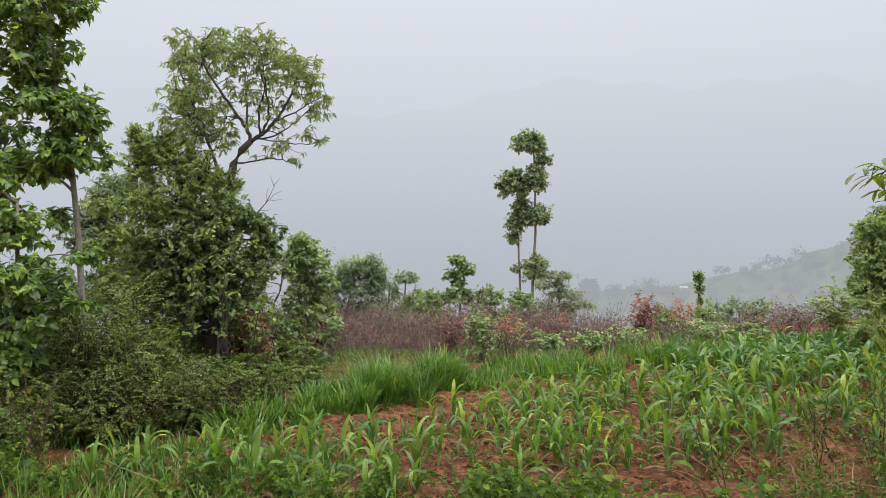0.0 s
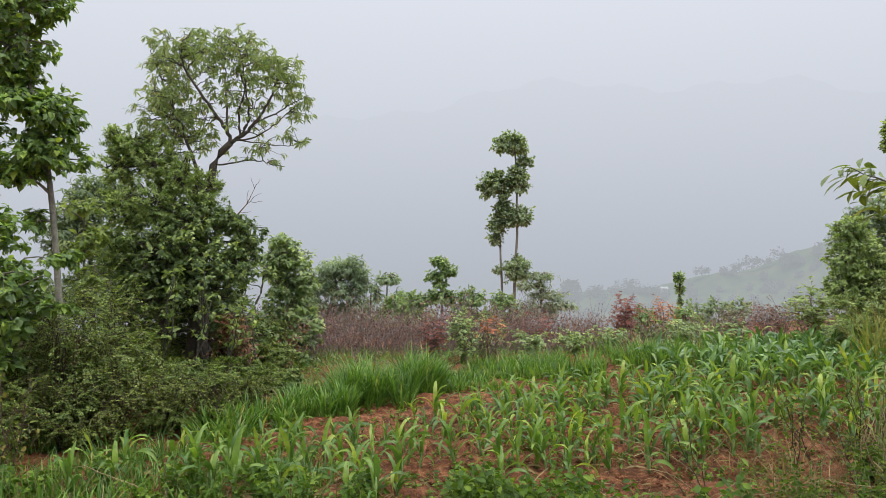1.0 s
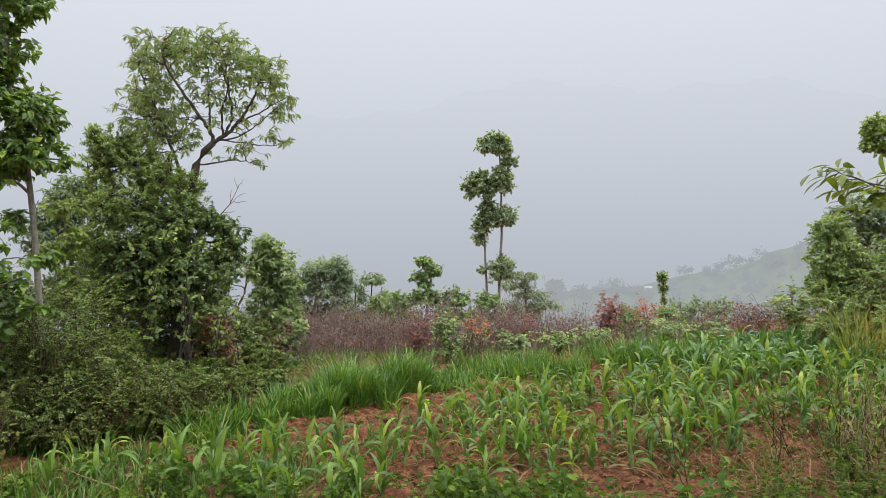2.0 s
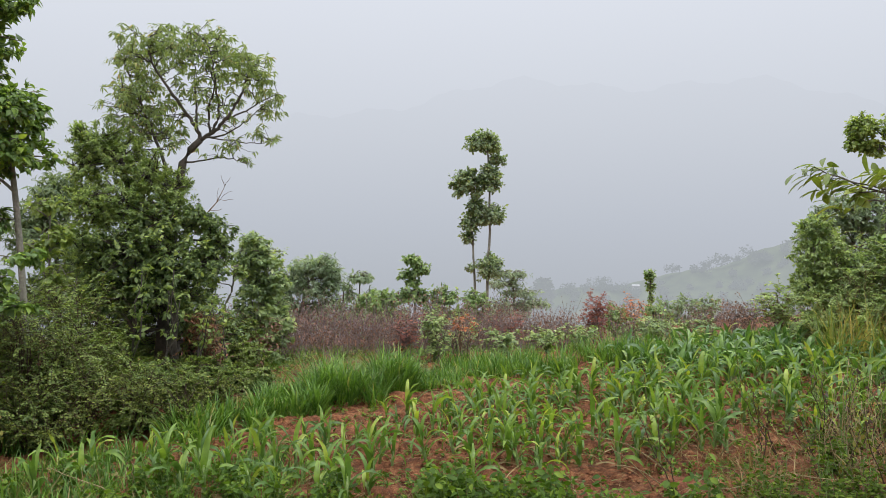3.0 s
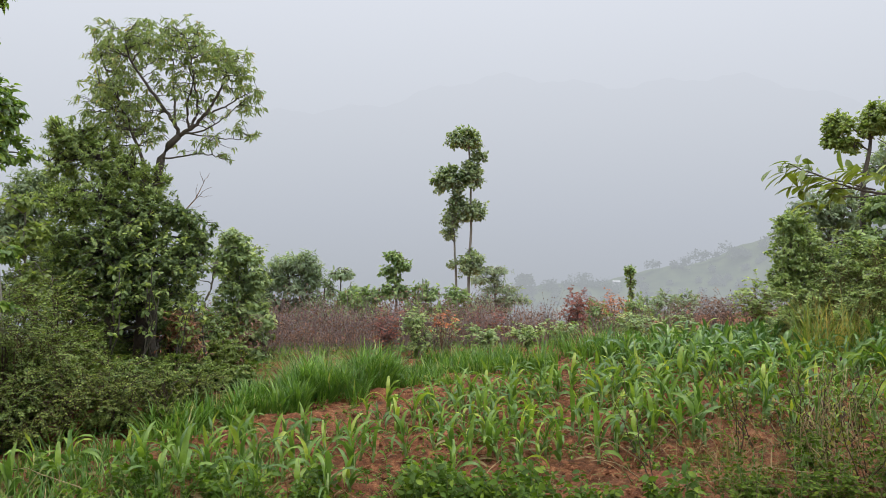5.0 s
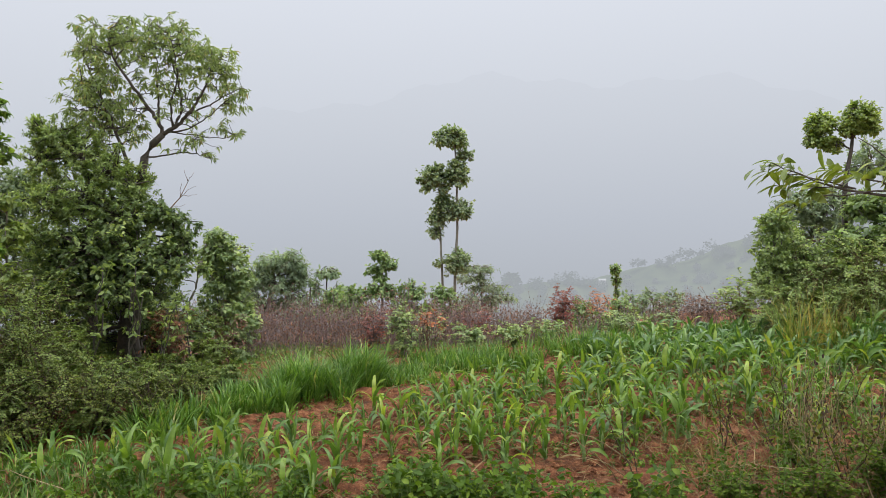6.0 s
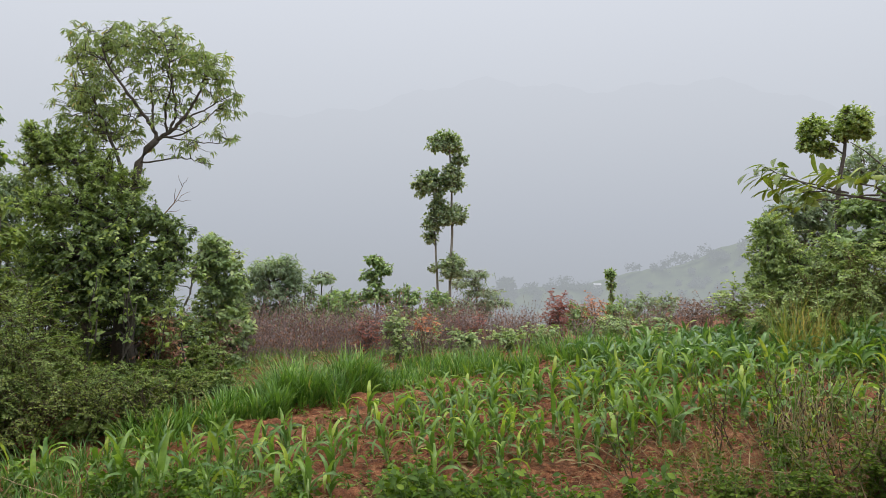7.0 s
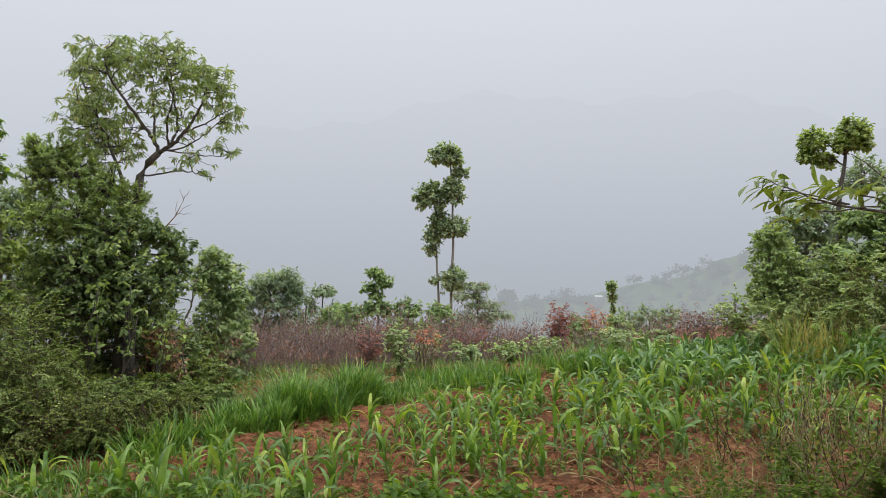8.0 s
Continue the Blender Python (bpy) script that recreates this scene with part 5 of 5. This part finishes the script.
# ---- maize ----
def maize_leaf(length, width, rise, bend, twist, rng, late=2.0):
    """A strap leaf that rises and arches over, with a grooved midrib and wavy edges."""
    n = 9
    s = np.linspace(0, 1, n)
    ang = rise - bend * s ** late
    step = length / (n - 1)
    y = np.concatenate([[0], np.cumsum(np.cos(ang[:-1]) * step)])
    z = np.concatenate([[0], np.cumsum(np.sin(ang[:-1]) * step)])
    w = width * 0.5 * np.array([0.55, 0.85, 1, 1, 0.95, 0.85, 0.65, 0.4, 0.03])
    wave = 0.12 * width * np.sin(s * 17 + rng.uniform(0, 6))
    tw = twist * s
    v = []
    for i in range(n):
        c, q = math.cos(tw[i]), math.sin(tw[i])
        lift = 0.35 * w[i]
        nx, nz = -math.sin(ang[i]), math.cos(ang[i])
        for side, up in ((-w[i], lift + wave[i]), (0, 0), (w[i], lift - wave[i])):
            sx, su = side * c - up * q, side * q + up * c
            v.append((sx, y[i] + nx * su, z[i] + nz * su))
    t = []
    for i in range(n - 1):
        p = 3 * i
        t += [(p, p + 1, p + 4), (p, p + 4, p + 3), (p + 1, p + 2, p + 5), (p + 1, p + 5, p + 4)]
    return np.array(v), np.array(t)


def maize_plant(seed, droop=165):
    rng = np.random.default_rng(seed)
    top = tagged(new("maize_plant"), "young green maize plant with arching strap leaves", "maize", "maize in the field")
    h = rng.uniform(0.15, 0.22)
    part("stalk", tube([(0, 0, -0.05), (0.004, 0, h * 0.5), (0.0, 0.005, h), (0, 0, h + 0.08)], [0.018, 0.017, 0.014, 0.006], 7), MAIZE_STALK, top)
    a = rng.uniform(0, 6.3)
    n = int(rng.integers(5, 8))
    for k in range(n):
        f = k / (n - 1)
        length = 0.2 + 0.27 * math.sin(math.pi * (0.22 + 0.6 * f)) * rng.uniform(0.75, 1.2)
        geo = maize_leaf(length, 0.047 * rng.uniform(0.7, 1.25), radians(58 + 25 * f + rng.normal(0, 8)), radians(droop + 12 - (95 if f > 0.9 else 30) * f + rng.normal(0, 30)), rng.normal(0, 0.9), rng, rng.uniform(1.2, 2.4))
        leaf = part("leaf", geo, MAIZE_YOUNG if k > n - 2 else MAIZE, top)
        leaf.location = (0, 0, 0.03 + h * f)
        leaf.rotation_euler = (0, 0, a + k * math.pi + rng.normal(0, 0.5))
    dry = part("dry_leaf", maize_leaf(rng.uniform(0.2, 0.34), 0.03, radians(25), radians(70), rng.normal(0, 1), rng, 1.2), GRASS_DRY, top, "withered straw-brown leaf")
    dry.location = (0, 0, 0.04)
    dry.rotation_euler = (0, 0, a + rng.uniform(0, 6.3))
    return top


def maize_field():
    rng = np.random.default_rng(7)
    kinds = [maize_plant(200 + k, 145 if k < 5 else 195) for k in range(9)]
    spots = []
    for row in range(31):
        for col in range(60):
            x = -3.3 + (0.235 if col < 17 else 0.225) * col + rng.normal(0, 0.06) + (row % 2) * 0.12
            y = 5.3 + row * 0.235 + 0.1 * x + rng.normal(0, 0.06)
            edge = 6.6 + 0.92 * (x + 2.4)
            if y > edge - (0.3 if x < -1.9 else 0.62) or x > 0.66 * y + 0.3 or x < -0.62 * y + 0.2 or y > 10.7 + 0.12 * x:
                continue
            bare = noise.noise(Vector((x * 0.9, y * 0.9, 4.0)))
            drop = 0.24 if x < 0.6 else 0.14 if x < 2.2 and y < 8.2 else 0.03
            if (x > 0.9 and y < 6.0 + 0.12 * (x - 1)) or (abs(x + 0.25) < 0.3 and y < 6.0) or rng.uniform() < drop + max(0.0, bare - 0.05) * 2.2:
                continue
            spots.append((x, y))
    tall = [(rng.uniform(5.75, 6.25), rng.uniform(9.3, 10.0)) for k in range(9)]
    spots += tall
    spots.sort(key=lambda p: p[1])
    rest = []
    for n, (x, y) in enumerate(spots):
        far = min(1.0, max(0.0, (y - 6.5) / 3.5)) * min(1.0, max(0.0, (x + 0.5) / 3))
        k = n if n < 9 else int(rng.integers(0, 5)) if rng.uniform() > 0.15 + 0.75 * far else int(rng.integers(5, 9))
        s = rng.uniform(0.6, 0.95) + 0.14 * far - (0.1 if x < 1.0 and y > 5.8 else 0.0) + 0.12 * max(0.0, 1 - (y - 5.0) / 1.6) + (0.35 if (x, y) in tall else 0.0)
        m = Matrix.Translation((x, y, float(ground_z(x, y)))) @ Euler((rng.normal(0, 0.07), rng.normal(0, 0.07), rng.uniform(0, 6.3))).to_matrix().to_4x4()
        if n < 9:
            kinds[k].matrix_world = m
            kinds[k].scale = (s, s, s)
        elif n < 300:
            made = copy_thing(kinds[k], m)
            made.scale = (s, s, s)
        else:
            for c in kinds[k].children:
                q = np.array([v.co for v in c.data.vertices])
                full = m @ Matrix.Scale(s, 4) @ Matrix.LocRotScale(c.location, c.rotation_euler, None)
                f = np.array(full)
                rest.append((q @ f[:3, :3].T + f[:3, 3], np.array([tuple(p.vertices) for p in c.data.polygons])))
    if rest:
        tagged(part("maize_rows", joined(rest), MAIZE_ROWS), "far rows of green maize with drooping leaves", "maize", kind="stuff")


maize_field()


# ---- weeds in front ----
def weed(seed, height, leaf_size, mat=LEAF_WEED):
    rng = np.random.default_rng(seed)
    top = tagged(new("weed"), "leafy green weed growing in red soil", "weed", "weeds in front of the field")
    pts, ways = [], []
    for k in range(5):
        end = np.array([rng.normal(0, 0.1), rng.normal(0, 0.1), height * rng.uniform(0.6, 1.05)])
        path = bent((0, 0, -0.03), end, 0, 6, rng, 0.02)
        part("stem", tube(path, np.linspace(0.005, 0.002, 6), 4), STEM_GREEN, top)
        for u in np.linspace(0.2, 1, 9):
            a = rng.uniform(0, 3.14)
            for b in (a, a + 3.14):
                pts.append(end * u + [0, 0, -0.03 * (1 - u)])
                ways.append((math.cos(b), math.sin(b), rng.normal(0, 0.35)))
    tagged(part("foliage", leaves(pts, ways, leaf_size * rng.uniform(0.5, 1.15, len(pts)), OVATE, rng, 0.8, rng.normal(0, 0.5, (len(pts), 3)) + [0, -0.3, 0]), mat, top), kind="stuff")
    return top


def seed_stem(seed, height):
    rng = np.random.default_rng(seed)
    top = tagged(new("seeding_weed"), "wiry brown weed stem with dark seed heads", "weed", "seeding weeds in front")
    lp, lw = [], []
    for k in range(2):
        wood = []
        end = np.array([rng.normal(0, 0.16), rng.normal(0, 0.12), height * rng.uniform(0.8, 1)])
        path = bent((0, 0, -0.03), end, 0, 8, rng, 0.015)
        wood.append(tube(path, np.linspace(0.0055, 0.0025, 8), 4))
        for i in range(2, 8):
            for b in range(2):
                e = path[i] + rng.normal(0, 0.055, 3) + [0, 0, 0.04]
                wood.append(tube(bent(path[i], e, 0.1, 4), [0.002, 0.0018, 0.0015, 0.001], 3))
                lp += [path[i] * 0.5 + e * 0.5, path[i]]
                lw += list(rng.normal(0, 1, (2, 3)))
                if rng.uniform() < 0.4:
                    part("seed_head", leaves([e], [(rng.normal(0, 0.3), rng.normal(0, 0.3), -1)], [rng.uniform(0.025, 0.05)], OVATE, rng), DARK_POD, top)
                else:
                    lp.append(e), lw.append(rng.normal(0, 1, 3))
        part("stem", joined(wood), WIRY_STEM, top)
    part("foliage", leaves(lp, lw, rng.uniform(0.028, 0.055, len(lp)), OVATE, rng), LEAF_OLD, top)
    return top


def weeds():
    rng = np.random.default_rng(17)
    kinds = [weed(300 + k, 0.22 + 0.05 * k, 0.072 if k < 4 else 0.048, LEAF_DARK if k > 3 else LEAF_WEED) for k in range(6)]
    spots = [(-1.05 + rng.normal(0, 0.22), 5.15 + rng.normal(0, 0.16)) for k in range(14)] + [(0.4 + rng.normal(0, 0.36), 5.1 + rng.normal(0, 0.18)) for k in range(36)] + [(rng.uniform(2.0, 3.7), rng.uniform(4.6, 5.5)) for k in range(16)] + [(rng.uniform(-3.9, -1.3), rng.uniform(4.9, 5.6)) for k in range(26)] + [(rng.uniform(0.9, 2.4), rng.uniform(4.7, 5.1)) for k in range(8)]
    unused = list(kinds)
    for k, (x, y) in enumerate(spots):
        m = pose(x, y, float(ground_z(x, y)), rng.normal(0, 4), rng.normal(0, 4), rng.uniform(0, 360))
        s = rng.uniform(0.7, 1.15) * (0.85 if x < -1.2 else 0.95)
        kind = kinds[4 + k % 2] if x > 1.8 else kinds[k % 4]
        if kind in unused:
            ob = unused.pop(unused.index(kind))
            ob.matrix_world = m
        else:
            ob = copy_thing(kind, m)
        ob.scale = (s, s, s)
    tall = [seed_stem(320 + k, 0.55 + 0.09 * k) for k in range(5)]
    for k in range(24):
        x, y = (1.3 + 2.9 * rng.uniform() ** 0.6, rng.uniform(4.9, 6.6)) if k < 20 else (rng.uniform(-4, -3), rng.uniform(4.9, 5.8))
        m = pose(x, y, float(ground_z(x, y)), rng.normal(0, 14), rng.normal(0, 14), rng.uniform(0, 360))
        if k < 5:
            tall[k].matrix_world = m
        else:
            copy_thing(tall[k % 5], m)


weeds()


def fallen_stalks():
    rng = np.random.default_rng(47)
    for k in range(18):
        x, y = rng.uniform(1.3, 4.0), rng.uniform(4.9, 6.4)
        if k > 14:
            x, y = rng.uniform(-3.6, -2.2), rng.uniform(5.0, 5.6)
        z = float(ground_z(x, y))
        a, length = rng.uniform(0, 6.28), rng.uniform(0.5, 1.1)
        ob = tagged(new("fallen_stalk"), "long dry stalk leaning over the weeds", "stalk", "fallen stalks in front")
        ob.location = (x, y, z)
        end = (length * math.cos(a), 0.5 * length * math.sin(a), rng.uniform(0.15, 0.5))
        part("stem", tube(bent((0, 0, -0.02), end, 0.12, 8, rng, 0.012), np.linspace(0.005, 0.002, 8), 5), STRAW_STEM, ob)
        part("blade", leaves([np.array(end) * 0.6], [rng.normal(0, 1, 3)], [0.2], BLADE, rng), GRASS_DRY, ob)


fallen_stalks()


def dry_stems():
    """Upright straw-coloured stems left standing at the edge of the field."""
    rng = np.random.default_rng(48)
    for k in range(34):
        x, y = 2.75 + 1.2 * rng.uniform(), rng.uniform(4.9, 6.0)
        ob = tagged(new("dry_stem"), "upright dry straw-coloured stem with a few withered blades", "stem", "dry stems by the weeds")
        ob.location = (x, y, float(ground_z(x, y)))
        end = np.array([rng.normal(0, 0.14), rng.normal(0, 0.1), rng.uniform(0.45, 0.95)])
        path = bent((0, 0, -0.03), end, 0, 8, rng, 0.015)
        part("stem", tube(path, np.linspace(0.0055, 0.002, 8), 5), STRAW_STEM, ob)
        for j in (3, 5):
            part("blade", leaves([path[j]], [rng.normal(0, 1, 3) + [0, 0, 0.5]], [rng.uniform(0.12, 0.25)], LONGBLADE, rng), GRASS_DRY, ob)


dry_stems()


# ---- loose things on the soil ----
def clods():
    rng = np.random.default_rng(27)
    geo = []
    v0 = np.array([(1, 0, 0), (-1, 0, 0), (0, 1, 0), (0, -1, 0), (0, 0, 1), (0, 0, -1)], float)
    t0 = np.array([(0, 2, 4), (2, 1, 4), (1, 3, 4), (3, 0, 4), (2, 0, 5), (1, 2, 5), (3, 1, 5), (0, 3, 5)])
    for k in range(10000):
        y = 4.6 + 5.8 * rng.uniform() ** 1.5
        x = rng.uniform(-0.5, 0.62) * y
        s = 0.006 + 0.03 * rng.uniform() ** 2.6
        c = np.array([x, y, float(ground_z(x, y)) + 0.01])
        geo.append((c + v0 * s * rng.uniform(0.6, 1.3, (6, 1)) * [1, 1, 0.7], t0))
    tagged(part("soil_clods", joined(geo), SOIL, None, "", False), "crumbled clods of wet red soil", "soil", kind="stuff")
    n = 9000
    y = 4.6 + 5.5 * rng.uniform(0, 1, n) ** 1.4
    x = rng.uniform(-0.5, 0.62, n) * y
    p = on_ground(np.column_stack([x, y]), 0.025)
    d = np.column_stack([rng.normal(0, 1, (n, 2)), rng.normal(0, 0.12, n)])
    tagged(part("straw_litter", leaves(p, d, rng.uniform(0.03, 0.16, n) ** 1.2 * 1.3, leaf_shape(0.055, ((0.5, 1.0),)), rng), GRASS_DRY), "bits of dry straw strewn on the soil", "straw", kind="stuff")


clods()


def ground_cover():
    """Low weeds between the maize, and scrub over the slope beyond the field."""
    rng = np.random.default_rng(33)
    n = 4400
    y = 4.5 + 6.2 * rng.uniform(0, 1, n) ** 1.2
    x = rng.uniform(-0.6, 0.66, n) * y
    keep = np.array([noise.noise(Vector((a * 1.3, b * 1.3, 9.0))) > -0.05 or a > 1.5 for a, b in zip(x, y)])
    p = on_ground(np.column_stack([x[keep], y[keep]]), 0.03)
    tagged(part("low_weeds", sprigs(p, np.tile([0, 0, 1.0], (len(p), 1)), 10, 0.045, SIMPLE, rng, 1.1, 0.1, 0.6, 1.5), LEAF_WEED), "low green weeds scattered over the soil", "weeds", kind="stuff")
    n = 5200
    y = rng.uniform(6.6, 17, n)
    x = rng.uniform(-0.75, 0.75, n) * y
    keep = (y > 11.3 + 0.12 * x) | (y > 7.6 + 0.92 * (x + 2.4)) | (x < -0.62 * y + 0.9)
    p = on_ground(np.column_stack([x[keep], y[keep]]), 0.06)
    tagged(part("slope_scrub", sprigs(p, np.tile([0, 0, 1.0], (len(p), 1)), 9, 0.07, SPECK, rng, 1.0, 0.0, 0.9, 1.0), LEAF_TINY), "low green scrub covering the ground", "scrub", kind="stuff")


ground_cover()


def hill_house():
    """A small white-walled house on the misty hill."""
    x, y = 78.5, 321.0
    z = float(hill_z(x, y)) + 0.9
    top = tagged(new("hill_house"), "small white house with a pale roof on the misty hill", "house")
    top.location, top.scale = (x, y, z), (0.4, 0.45, 0.5)
    wall, roof, dark = HOUSE_WALL, HOUSE_ROOF, HOUSE_DARK

    def box(a, c):
        (x0, y0, z0), (x1, y1, z1) = a, c
        v = [(x0, y0, z0), (x1, y0, z0), (x1, y1, z0), (x0, y1, z0), (x0, y0, z1), (x1, y0, z1), (x1, y1, z1), (x0, y1, z1)]
        return v, [(0, 1, 5), (0, 5, 4), (1, 2, 6), (1, 6, 5), (2, 3, 7), (2, 7, 6), (3, 0, 4), (3, 4, 7), (4, 5, 6), (4, 6, 7), (0, 3, 2), (0, 2, 1)]

    part("wall", box((-3.5, -2.5, -2), (3.5, 2.5, 2.4)), wall, top, "", False)
    part("roof", ([(-4, -3, 2.3), (4, -3, 2.3), (4, 3, 2.3), (-4, 3, 2.3), (-4, 0, 3.6), (4, 0, 3.6)], [(0, 1, 5), (0, 5, 4), (2, 3, 4), (2, 4, 5), (1, 2, 5), (3, 0, 4), (0, 3, 2), (0, 2, 1)]), roof, top, "", False)
    for wx in (-2.2, 1.4):
        part("window", box((wx, -2.6, 0.6), (wx + 0.9, -2.48, 1.6)), dark, top, "", False)
    part("door", box((-0.5, -2.6, -0.6), (0.5, -2.48, 1.5)), dark, top, "", False)


hill_house()
